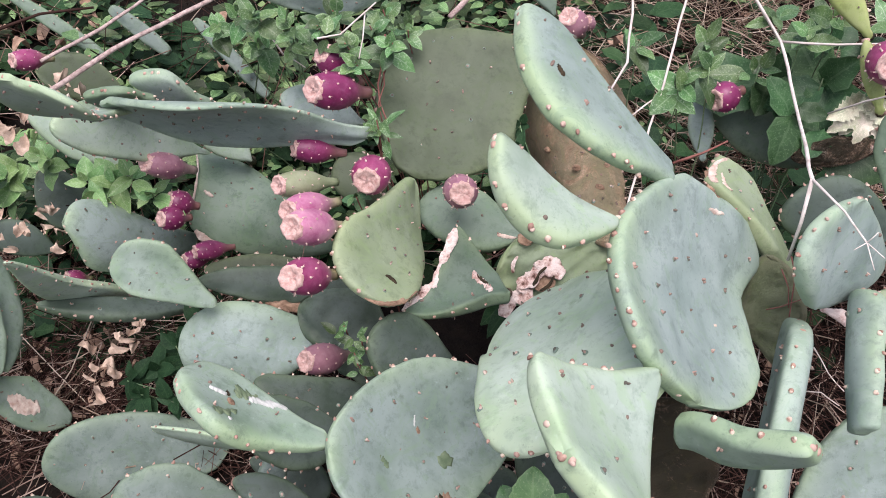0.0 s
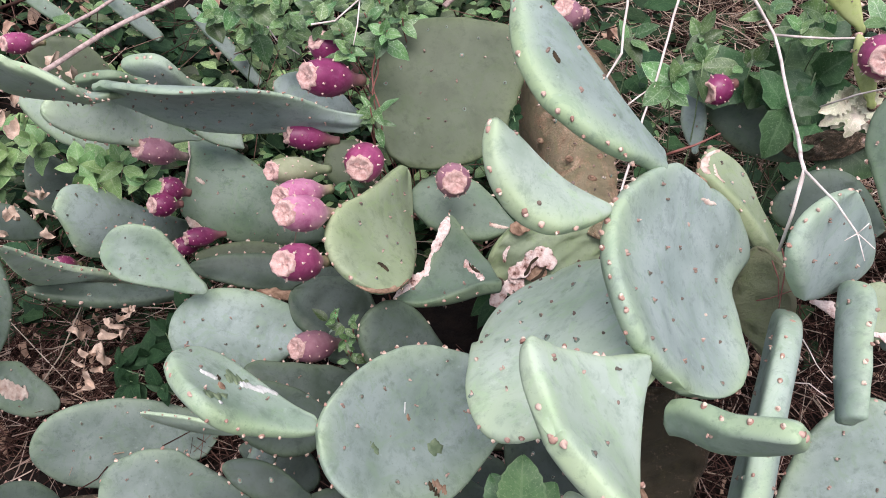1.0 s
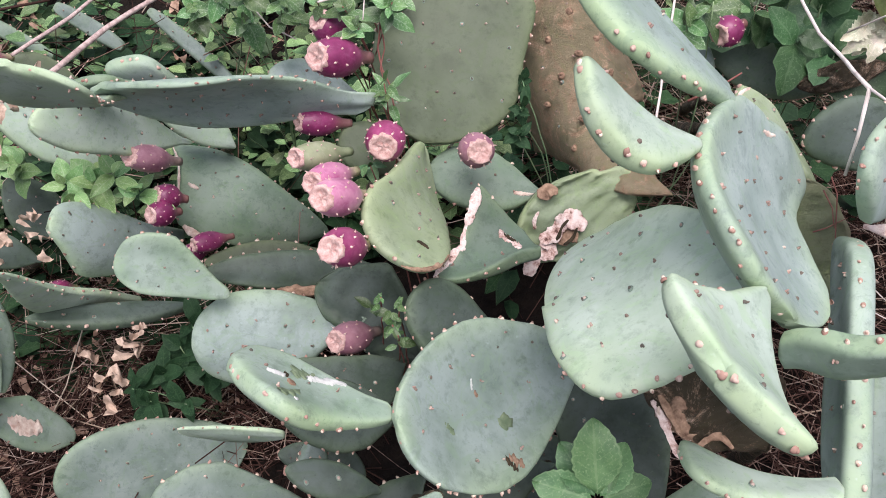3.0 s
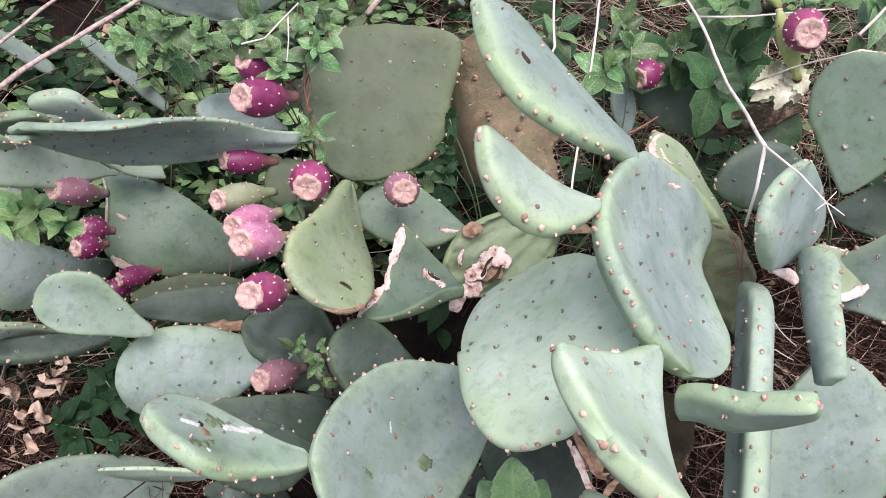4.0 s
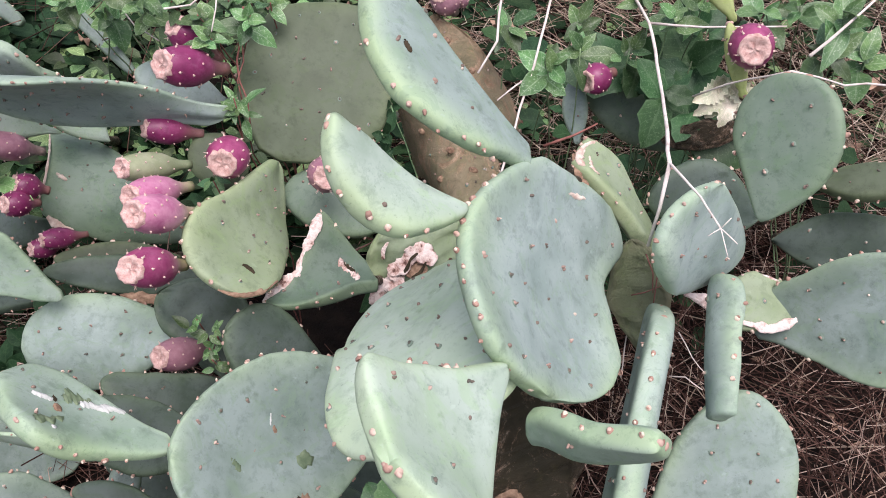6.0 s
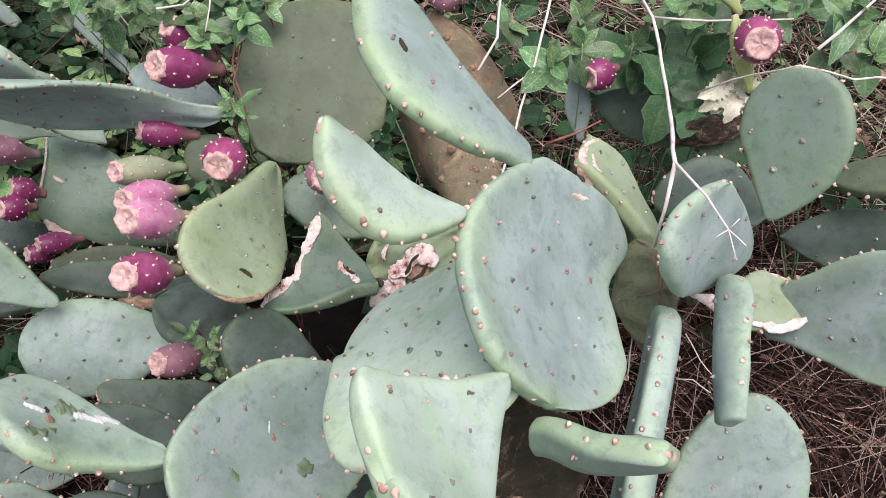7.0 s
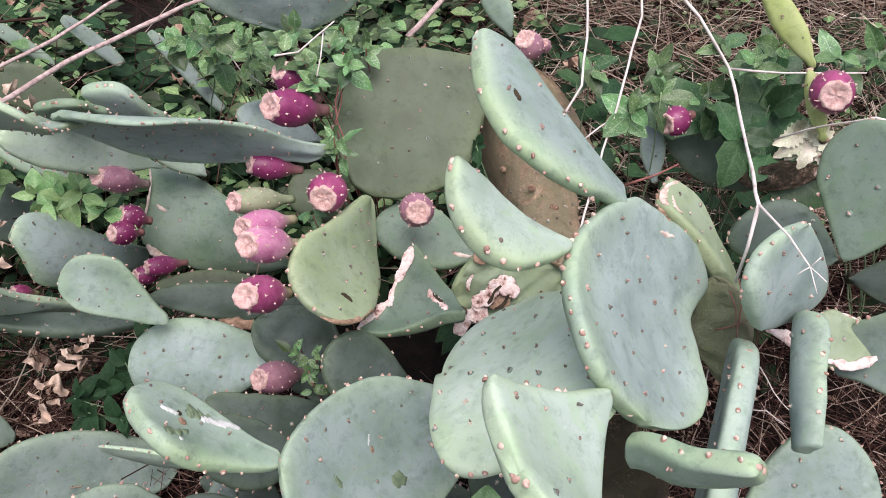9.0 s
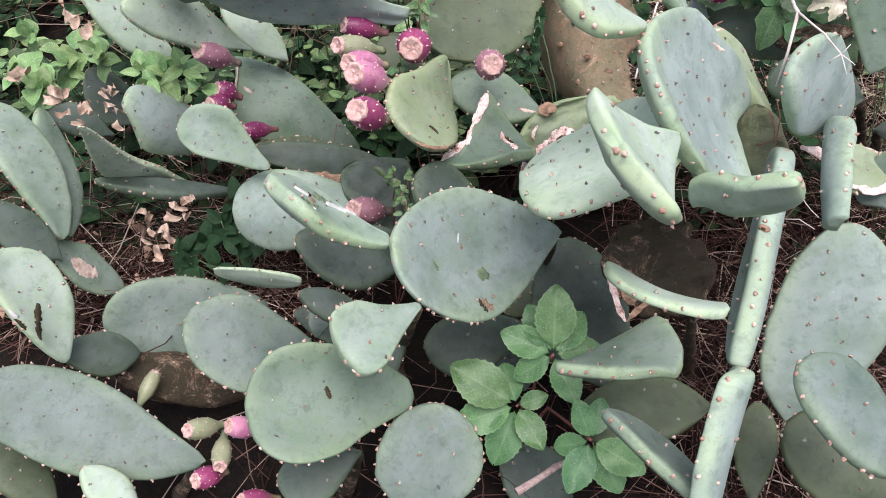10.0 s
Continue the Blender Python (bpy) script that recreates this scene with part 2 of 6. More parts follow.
def leaf_skin(name, a, b_, vein, rough=0.44, single=False, vary=(0.4, 1.35), gloss=0.4):
    """Leaf skin: a midrib, slanting side veins, pale specks; each leaf a little different."""
    m, t, b = material(name, rough)
    b.inputs["Specular IOR Level"].default_value = gloss
    n = noise_of(t, 60, 5)
    col = ramp(t, n.outputs[0], [(0.3, a), (0.7, b_)]).outputs[0]
    lx, lu = t.nodes.new("ShaderNodeAttribute"), t.nodes.new("ShaderNodeAttribute")
    lx.attribute_name, lu.attribute_name = "across", "along"

    def calc(op, p, q=None, r=None):
        k = t.nodes.new("ShaderNodeMath")
        k.operation = op
        for s, v in zip(k.inputs, (p, q, r)):
            if v is not None and hasattr(v, "is_linked"):
                t.links.new(v, s)
            elif v is not None:
                s.default_value = v
        return k.outputs[0]

    ax = calc("ABSOLUTE", lx.outputs["Fac"])
    wave = calc("PINGPONG", calc("SUBTRACT", lu.outputs["Fac"], calc("MULTIPLY", ax, 0.22)), 0.075)
    side = calc("MULTIPLY", calc("LESS_THAN", wave, 0.010), 0.2)
    mid = calc("MULTIPLY", calc("LESS_THAN", ax, 0.06), 0.38)
    col = mix(t, calc("MAXIMUM", side, mid), col, vein)
    col = mix(t, calc("MULTIPLY", calc("GREATER_THAN", ax, 0.9), 0.3), col, vein)
    g = t.nodes.new("ShaderNodeObjectInfo" if single else "ShaderNodeNewGeometry")
    hs = t.nodes.new("ShaderNodeHueSaturation")
    mr = t.nodes.new("ShaderNodeMapRange")
    mr.inputs[3].default_value, mr.inputs[4].default_value = vary
    t.links.new(g.outputs["Random" if single else "Random Per Island"], mr.inputs[0])
    t.links.new(mr.outputs[0], hs.inputs["Value"])
    mh = t.nodes.new("ShaderNodeMapRange")
    mh.inputs[3].default_value, mh.inputs[4].default_value = 0.47, 0.515
    t.links.new(calc("FRACT", calc("MULTIPLY", g.outputs["Random" if single else "Random Per Island"], 7.3)), mh.inputs[0])
    t.links.new(mh.outputs[0], hs.inputs["Hue"])
    speck = noise_of(t, 400, 3)
    col = mix(t, ramp(t, speck.outputs[0], [(0.58, (0, 0, 0)), (0.64, (0.7, 0.7, 0.7))]).outputs[0], col, vein)
    t.links.new(col, hs.inputs["Color"])
    t.links.new(hs.outputs[0], b.inputs["Base Color"])
    bump(t, b, calc("ADD", n.outputs[0], side), 0.4, 0.002)
    return m


WEEDLEAF = leaf_skin("weed_leaf", (0.042, 0.115, 0.040), (0.115, 0.235, 0.078), (0.30, 0.40, 0.26), single=True)
BRIGHTLEAF = leaf_skin("bright_leaf", (0.055, 0.15, 0.06), (0.105, 0.235, 0.095), (0.18, 0.31, 0.15), 0.45, single=True, vary=(0.75, 1.2))
LIGHTLEAF = leaf_skin("light_leaf", (0.095, 0.215, 0.07), (0.19, 0.345, 0.125), (0.32, 0.42, 0.25), 0.5, single=True, vary=(0.7, 1.25))
# leaf green taken almost to black, standing in for shade between leaves
DEEPSHADELEAF = leaf_skin("deep_green_shade_leaf", (0.010, 0.034, 0.014), (0.026, 0.068, 0.028), (0.05, 0.10, 0.045), 0.6, gloss=0.15)
COVERLEAF = leaf_skin("ground_cover_leaf", (0.045, 0.095, 0.034), (0.12, 0.205, 0.078), (0.22, 0.31, 0.16), 0.5, vary=(0.12, 1.8), gloss=0.3)
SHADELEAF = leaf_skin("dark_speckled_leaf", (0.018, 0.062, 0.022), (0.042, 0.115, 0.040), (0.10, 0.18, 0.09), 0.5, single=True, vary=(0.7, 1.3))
DEADPALE = plain("bleached_dead_leaf", (0.22, 0.15, 0.11), (0.66, 0.51, 0.41), 70, 0.85, 0.6)
PALELEAF = leaf_skin("bleached_leaf", (0.28, 0.34, 0.20), (0.72, 0.65, 0.53), (0.76, 0.71, 0.60), 0.8, single=True, vary=(0.95, 1.25))
# soil colour kept near black so the gaps under the pads look shaded
SHADESOIL = plain("soil", (0.004, 0.003, 0.003), (0.016, 0.011, 0.008), 30, 0.95, 0.8, 0.02)


# ---- building helpers ----
def to_object(name, bm, mat, parent=None, label=""):
    me = bpy.data.meshes.new(name)
    bm.to_mesh(me)
    bm.free()
    for p in me.polygons:
        p.use_smooth = True
    for one in mat if isinstance(mat, (list, tuple)) else [mat]:
        me.materials.append(one)
    ob = new(name, me)
    if parent:
        ob.parent = parent
        ob.matrix_parent_inverse = parent.matrix_world.inverted()
    if label:
        ob["label"] = label
    return ob


def thing(name, base, label, category, group=""):
    e = new(name)
    e.empty_display_size = 0.05
    e.matrix_world = Matrix.Translation(base)
    bpy.context.view_layer.update()
    return tagged(e, label, category, group)


def knob(bm, at, n, r, h, sides=6):
    """A small uneven bump on a surface, at the point at, facing n."""
    q = Vector(n).to_track_quat("Z", "Y").to_matrix()
    c = Vector(at)
    uneven = [1 + (0.3 if sides < 10 else 0.2) * noise.noise(c * 900 + Vector((i * 1.7, 0, 0))) for i in range(sides)]
    long = 1 + 0.5 * noise.noise(c * 700)

    def ring(f, z):
        return [bm.verts.new(c + q @ Vector((f * r * uneven[i] * long * math.cos(i * math.tau / sides), f * r * uneven[i] / long * math.sin(i * math.tau / sides), z * (0.7 + 0.3 * uneven[i])))) for i in range(sides)]

    rings = [ring(1.0, -0.3 * r), ring(0.88, 0.5 * h), ring(0.5, 0.9 * h)]
    top = bm.verts.new(c + q @ Vector((0.1 * r * (uneven[0] - 1), 0.1 * r * (uneven[1] - 1), h)))
    for low, mid in zip(rings, rings[1:]):
        for i in range(sides):
            bm.faces.new((low[i], low[(i + 1) % sides], mid[(i + 1) % sides], mid[i]))
    for i in range(sides):
        bm.faces.new((rings[2][i], rings[2][(i + 1) % sides], top))


count = [0]
SPOT = {}


def pad(parent, mat, base, tip, face, width, u, k, e, q=0.5, thick=0.023, bend=0.0, cup=0.0, trunc=1.0, twist=0.0, notch=0.0, nv=0.6, rim=0.65, ragged=0.05, dots=1, bite=0.0, neck=0.0, wedge=0.0, taper=0.28, label=""):
    """A cactus pad from its foot to its tip: u is where it is widest, k its skew, e its sideways bow."""
    count[0] += 1
    rnd = random.Random(count[0])
    seed = Vector((count[0] * 3.7, count[0] * 1.3, 0))
    B, T, n = Vector(base), Vector(tip), Vector(face)
    a = T - B
    L = a.length
    a = a / L
    L /= trunc
    n = (n - a * n.dot(a)).normalized()
    s = a.cross(n)
    p = math.log(0.5) / math.log(u)

    def spot(v, x, z):
        """v along, x across (-1..1), z off the middle plane (-1..1)."""
        vv = min(max(v, 0.0), 1.0) * trunc
        arch = math.sin(math.pi * vv**p)
        prof = max(arch, 0.0) ** (q + taper * max(1 - vv / u, 0.0))
        h = width / 2 * prof
        h *= 1 + ragged * noise.noise(seed + Vector((vv * (3 + 40 * max(ragged - 0.06, 0)), 2 * (x > 0), 0)))
        h *= 1 + 0.045 * noise.noise(seed + Vector((vv * 10, 3 * (x > 0), 4)))
        if notch and x * notch > 0:
            h *= 1 - abs(notch) * math.exp(-(((vv - nv) / 0.17) ** 2))
        h = max(h, 0.008 * (1 - vv) ** 6 * min(1.0, 0.25 + 14 * vv))
        if wedge and vv < u:
            h = max(h, wedge * width / 2 * (0.1 + 0.9 * vv / u))
        h = max(h, neck * width / 2 * (1 - vv) * min(1.0, 0.6 + 8 * vv))
        th = thick / 2 * max(prof ** 0.5, 0.45 * (1 - vv) ** 3 * min(1.0, 0.3 + 14 * vv)) * (1 + 0.3 * (1 - vv) ** 3)
        lift = bend * L * math.sin(math.pi * vv * 0.9) + cup * width * x * x + twist * (vv - 0.4) * x * width
        lift += 0.006 * noise.noise(seed + Vector((vv * 2.2, x * 1.6, 5))) * (width / 0.15)
        if ragged > 0.1:
            lift += 0.010 * noise.noise(seed + Vector((vv * 9, x * 5, 2))) + 0.005 * noise.noise(seed + Vector((vv * 23, x * 14, 7)))
        return B + a * (L * vv * (1 - bite * vv**5 * (1 - x * x)) + k * x * h) + s * (e * width * arch + x * h) + n * (lift + z * th)

    return pad_mesh(parent, mat, spot, L, width, n, a, s, rnd, rim, dots, trunc, label)


STOPS = (0.0, 0.15, 0.35, 0.55, 0.75, 0.93)


def along(c, v):
    """A smooth line through the half widths c at STOPS, at v."""
    i = max(0, min(4, sum(v >= q for q in STOPS) - 1))

    def slope(j):
        if j in (0, 5):
            k = min(j, 4)
            return (c[k + 1] - c[k]) / (STOPS[k + 1] - STOPS[k])
        h0, h1 = STOPS[j] - STOPS[j - 1], STOPS[j + 1] - STOPS[j]
        return (h1 * (c[j] - c[j - 1]) / h0 + h0 * (c[j + 1] - c[j]) / h1) / (h0 + h1)

    h = STOPS[i + 1] - STOPS[i]
    u = (v - STOPS[i]) / h
    return (2 * u**3 - 3 * u**2 + 1) * c[i] + (u**3 - 2 * u**2 + u) * h * slope(i) + (3 * u**2 - 2 * u**3) * c[i + 1] + (u**3 - u**2) * h * slope(i + 1)


def grown_pad(parent, mat, base, tip, face, foot, near, far, k=0.0, bend=0.0, cup=0.0, roll=0.0, thick=0.023, cap=14, rim=0.65, ragged=0.05, dots=1, label=""):
    """An uneven pad: half widths from foot to tip on its two sides (near, far), skewed by k, arched by bend, dished by cup, twisted by roll."""
    count[0] += 1
    rnd = random.Random(count[0])
    seed = Vector((count[0] * 3.7, count[0] * 1.3, 0))
    B, T, n = Vector(base), Vector(tip), Vector(face)
    a = T - B
    L = a.length
    a = a / L
    n = (n - a * n.dot(a)).normalized()
    s = a.cross(n)
    foot = max(foot, 0.004)
    lo, hi = (foot, *near), (foot, *far)

    def ends(v):
        return math.sqrt(max(1 - v**cap, 0.0)) * math.sqrt(min(max(v / 0.03, 0.05), 1.0))

    W = max((along(lo, i / 40) + along(hi, i / 40)) * ends(i / 40) for i in range(41))

    def spot(v, x, z):
        """v along, x across (-1..1), z off the middle plane (-1..1)."""
        v = min(max(v, 0.0), 1.0)
        e = ends(v)
        hl, hr = along(lo, v) * e, along(hi, v) * e
        wob = (1 + ragged * noise.noise(seed + Vector((v * (3 + 40 * max(ragged - 0.06, 0)), 2 * (x > 0), 0)))) * (1 + 0.03 * noise.noise(seed + Vector((v * 10, 3 * (x > 0), 4))))
        off = x * (hr if x > 0 else hl) * wob
        th = thick / 2 * math.sqrt(min(max((hl + hr) / W, 0.02), 1.0)) * (1 + 0.25 * (1 - v) ** 3)
        lift = cup * (2 * off) ** 2 / W + 0.004 * noise.noise(seed + Vector((v * 2.2, x * 1.6, 5))) * (W / 0.15)
        if ragged > 0.1:
            lift += 0.008 * noise.noise(seed + Vector((v * 9, x * 5, 2))) + 0.004 * noise.noise(seed + Vector((v * 23, x * 14, 7)))
        lift += z * th
        g = roll * (v - 0.5)
        c, d = math.cos(g), math.sin(g)
        return B + a * (L * v + k * off) + n * (bend * L * math.sin(math.pi * v) + off * d + lift * c) + s * (off * c - lift * d)

    return pad_mesh(parent, mat, spot, L, W, n, a, s, rnd, rim, dots, 1.0, label)


def pad_mesh(parent, mat, spot, L, width, n, a, s, rnd, rim, dots, trunc, label):
    """The skin of a pad, and its areoles in slanting rows over both faces and along the rim."""
    M, K = 36, 32
    bm = bmesh.new()
    rl = bm.verts.layers.float.new("rim")
    rings = []
    for i in range(M + 1):
        v = 0.5 - 0.5 * math.cos(math.pi * i / M)
        ring = []
        for j in range(K):
            c, d = math.cos(j * math.tau / K), math.sin(j * math.tau / K)
            x = math.copysign(abs(c) ** 0.6, c)
            z = math.copysign(abs(d) ** 0.6, d)
            vert = bm.verts.new(spot(v, x, z))
            edge = max(abs(x), (v * trunc - 0.72) / 0.28 if trunc > 0.99 else 0, 1 - v / 0.12)
            soft = min(max((edge - 0.42) / 0.56, 0.0), 1.0)
            vert[rl] = rim * soft ** 2.2
            ring.append(vert)
        rings.append(ring)
    for r0, r1 in zip(rings, rings[1:]):
        for j in range(K):
            bm.faces.new((r0[j], r0[(j + 1) % K], r1[(j + 1) % K], r1[j]))
    bm.faces.new(rings[0][::-1])
    bm.faces.new(rings[-1])
    bmesh.ops.recalc_face_normals(bm, faces=bm.faces)
    ob = to_object("pad", bm, mat, parent, label)
    SPOT[ob.name] = (spot, L, width, n)
    if not dots:
        return ob
    bf, br = bmesh.new(), bmesh.new()
    rows = max(3, round(L / 0.036))
    for i in range(1, rows):
        v = (i + 0.3) / rows
        here = (spot(v, 1, 0) - spot(v, -1, 0)).length
        m = max(1, round(here / 0.042))
        for j in range(m):
            x = (j + 0.5 + (0.25 if i % 2 else -0.25) + rnd.uniform(-0.3, 0.3)) / m * 2 - 1
            if abs(x) > 0.84:
                continue
            vj = v + rnd.uniform(-0.035, 0.035)
            z = (1 - abs(x) ** 3.33) ** 0.3
            for side in (1, -1):
                at = spot(vj, x, side * z)
                out = (spot(vj + 0.02, x, side * z) - spot(vj - 0.02, x, side * z)).cross(spot(vj, x + 0.03, side * z) - spot(vj, x - 0.03, side * z)).normalized()
                out = out if out.dot(n * side) > 0 else -out
                r = rnd.uniform(0.0014, 0.0025)
                if rnd.random() < 0.45:
                    first = len(bf.faces)
                    knob(bf, at, out, r * 1.5, 0.0006, 9)
                    bf.faces.ensure_lookup_table()
                    for q in range(first, len(bf.faces)):
                        bf.faces[q].material_index = 1
                knob(bf, at + out * 0.0004, out, r * 0.8, 0.0018, 7)
                if rnd.random() < 0.6:
                    knob(bf, at + a * rnd.uniform(-0.0025, 0.0025) + s * rnd.uniform(-0.0025, 0.0025), out, rnd.uniform(0.0009, 0.0016), 0.0034, 5)
    size = (0.95 + 0.35 * rnd.random()) * min(1.0, 0.35 + 0.65 * (spot(0.5, 0, 1) - spot(0.5, 0, -1)).length / 0.021)
    for side in (1, -1):
        m = max(4, round(sum((spot((q + 1) / 12, side, 0) - spot(q / 12, side, 0)).length for q in range(12)) / 0.024))
        for i in range(m):
            v = (i + 0.7 + rnd.uniform(-0.25, 0.25)) / (m + 0.4)
            if v < 0.2 or v > 1:
                continue
            out = (spot(v, side, 0) - spot(v, side * 0.6, 0)).normalized()
            at = spot(v, side, rnd.uniform(-0.45, 0.45))
            r = rnd.choice((0.0017, 0.0022, 0.0026, 0.0031)) * size
            knob(br, at, out, r * 0.86, 0.0019, 10)
            knob(br, at + out * 0.001 + a * rnd.uniform(-0.0015, 0.0015), out, r * 0.55, 0.0022, 6)
    for i in range(3):
        x = (i - 1) * 0.55 + rnd.uniform(-0.15, 0.15)
        knob(br, spot(0.985, x, 0), a, 0.0029 * size, 0.0028, 8)
    tagged(to_object("areole_cover", bf, [DOT, HALO], ob, "small grey areoles on the face"), kind="stuff")
    tagged(to_object("areole_edging", br, AREOLE, ob, "pinkish brown areoles along the rim"), kind="stuff")
    return ob


# ---- ground ----
def lie(x, y):
    """The height of the ground: flat under the cactus, rising gently behind it."""
    v = min(max((y - 1.15) / 1.2, 0.0), 1.0)
    return 0.22 * v * v * (3 - 2 * v) - 0.02 + 0.06 * min(max((x - 0.3) / 0.8, 0), 1)


bm = bmesh.new()
R, cols, rws = 60.0, 90, 90
grid = []
for i in range(rws + 1):
    row = []
    for j in range(cols + 1):
        gx, gy = 2 * i / rws - 1, 2 * j / cols - 1
        x, y = math.copysign(abs(gx) ** 3.2, gx) * R, 1.0 + math.copysign(abs(gy) ** 3.2, gy) * R
        z = 0.03 * noise.noise(Vector((x * 3, y * 3, 0))) + 0.012 * noise.noise(Vector((x * 14, y * 14, 3)))
        row.append(bm.verts.new((x, y, z + lie(x, y))))
    grid.append(row)
for r0, r1 in zip(grid, grid[1:]):
    for j in range(cols):
        bm.faces.new((r0[j], r1[j], r1[j + 1], r0[j + 1]))
tagged(to_object("ground", bm, SHADESOIL), "bare soil under dry grass and weeds, coloured near black for shade", "ground", kind="structure")

# ---- the cactus plants ----
main = thing("prickly_pear_cactus", (0.2, 0.75, 0.0), "large prickly pear cactus with blue-green pads and purple fruit", "cactus")
left = thing("prickly_pear_cactus", (-0.35, 1.0, 0.0), "sprawling prickly pear with grey-green pads and magenta fruit", "cactus")
front = thing("prickly_pear_cactus", (-0.3, 0.45, 0.0), "low prickly pear with dense grey-green pads near the ground", "cactus")
right = thing("prickly_pear_cactus", (0.45, 0.6, 0.0), "prickly pear with broad blue-green pads above dry straw", "cactus")
rear = thing("prickly_pear_cactus", (0.3, 1.2, 0.0), "old prickly pear with dark pads among weeds", "cactus")
back_pad = grown_pad(main, OLIVESHADE, (-0.118, 0.915, 0.490), (-0.050, 1.122, 0.609), (0.153, -0.528, 0.835), 0.024, (0.0557, 0.0886, 0.1018, 0.1034, 0.1007), (0.0846, 0.1144, 0.1155, 0.1167, 0.1307), k=0.13, bend=-0.081, cup=0.033, roll=0.51, thick=0.023)
tr_pad = grown_pad(main, TEAL, (0.150, 0.596, 0.739), (0.012, 0.649, 0.870), (0.656, -0.130, 0.743), 0.012, (0.0264, 0.0532, 0.0705, 0.0775, 0.0716), (0.0102, 0.0142, 0.0206, 0.0279, 0.0193), k=0.46, bend=-0.010, cup=0.032, roll=0.36, thick=0.027, rim=0.95)
curl_pad = grown_pad(main, PALE, (0.092, 0.496, 0.765), (-0.004, 0.494, 0.849), (0.655, -0.108, 0.748), 0.002, (0.0245, 0.0439, 0.0477, 0.0436, 0.0355), (-0.0005, -0.0016, 0.0058, 0.0084, -0.0003), k=0.03, bend=-0.109, cup=-0.010, roll=0.32, thick=0.027, rim=0.8)
big_pad = grown_pad(main, BLUE, (0.205, 0.638, 0.683), (0.157, 0.411, 0.655), (0.788, -0.234, 0.569), 0.057, (0.0990, 0.0916, 0.1076, 0.1199, 0.1087), (0.0965, 0.1237, 0.1279, 0.1187, 0.1070), k=0.38, bend=-0.104, cup=0.069, roll=0.02, thick=0.027, rim=0.95, cap=10)
fore_pad = grown_pad(main, PALE, (0.119, 0.397, 0.709), (0.041, 0.275, 0.779), (0.747, -0.098, 0.657), 0.003, (0.0388, 0.0630, 0.0732, 0.0622, 0.0155), (0.0118, 0.0202, 0.0333, 0.0458, 0.0579), k=-0.43, bend=-0.120, cup=0.101, roll=-0.76, thick=0.027, rim=0.8, cap=30)
p4_pad = grown_pad(main, BRIGHT, (0.141, 0.466, 0.682), (-0.006, 0.549, 0.538), (-0.587, 0.279, 0.760), 0.035, (0.0682, 0.0991, 0.1243, 0.1409, 0.1238), (0.0831, 0.1182, 0.1412, 0.1621, 0.1735), k=0.54, bend=-0.006, cup=-0.040, roll=-0.44, thick=0.027, rim=0.8)
mid_pad = grown_pad(main, TEAL, (0.055, 0.609, 0.400), (-0.161, 0.454, 0.500), (0.624, -0.457, 0.634), -0.001, (0.0573, 0.0943, 0.1010, 0.0902, 0.0686), (0.0324, 0.0591, 0.0709, 0.0630, 0.0445), k=-0.19, bend=-0.129, cup=0.137, roll=-0.35, thick=0.023)
white_pad = grown_pad(left, GREEN, (-0.165, 0.475, 0.489), (-0.300, 0.474, 0.573), (0.505, 0.261, 0.823), 0.008, (0.0174, 0.0277, 0.0414, 0.0538, 0.0601), (0.0148, 0.0328, 0.0492, 0.0521, 0.0386), k=0.35, bend=-0.054, cup=0.043, roll=-0.52, thick=0.027, rim=0.9)
oval_pad = grown_pad(left, TEAL, (-0.212, 0.762, 0.312), (-0.457, 0.761, 0.289), (-0.064, -0.718, 0.693), -0.017, (0.0179, 0.0475, 0.0671, 0.0713, 0.0601), (0.0176, 0.0420, 0.0585, 0.0617, 0.0551), k=-0.13, bend=-0.035, cup=-0.133, roll=0.48, thick=0.023)
ls_pad = grown_pad(left, GREEN, (-0.391, 0.781, 0.361), (-0.523, 0.781, 0.436), (0.294, -0.806, 0.513), 0.005, (0.0134, 0.0184, 0.0254, 0.0294, 0.0255), (0.0168, 0.0377, 0.0549, 0.0520, 0.0418), k=0.13, bend=0.010, cup=0.109, roll=-0.07, thick=0.023)
lm_pad = grown_pad(left, TEAL, (-0.557, 1.105, 0.188), (-0.682, 0.941, 0.366), (0.885, -0.369, 0.285), 0.013, (0.0366, 0.0582, 0.0709, 0.0630, 0.0271), (0.0159, 0.0178, 0.0302, 0.0431, 0.0474), k=-0.15, bend=0.058, cup=-0.129, roll=-0.07, thick=0.023)
cut_pad = grown_pad(left, GREENM, (-0.312, 1.168, 0.121), (-0.540, 1.136, 0.302), (0.559, -0.567, 0.606), 0.006, (0.0362, 0.0626, 0.0782, 0.0836, 0.0812), (0.0165, 0.0291, 0.0535, 0.0847, 0.1063), k=0.15, bend=0.147, cup=-0.249, roll=-0.83, thick=0.023, cap=60)
lh_pad = grown_pad(left, BLUE, (-0.180, 0.912, 0.558), (-0.479, 0.831, 0.659), (0.033, -0.825, -0.564), 0.018, (0.0247, 0.0627, 0.0898, 0.0881, 0.0706), (0.0220, 0.0472, 0.0696, 0.1036, 0.1363), k=-0.50, bend=0.008, cup=0.027, roll=0.68, thick=0.013, rim=0.6)
lht_pad = grown_pad(left, PALE, (-0.484, 0.860, 0.627), (-0.495, 0.703, 0.763), (-0.095, -0.646, -0.757), 0.026, (0.0361, 0.0455, 0.0577, 0.0530, 0.0500), (0.0208, 0.0255, 0.0384, 0.0544, 0.0672), k=-0.13, bend=0.084, cup=0.039, roll=0.35, thick=0.013, rim=0.6)
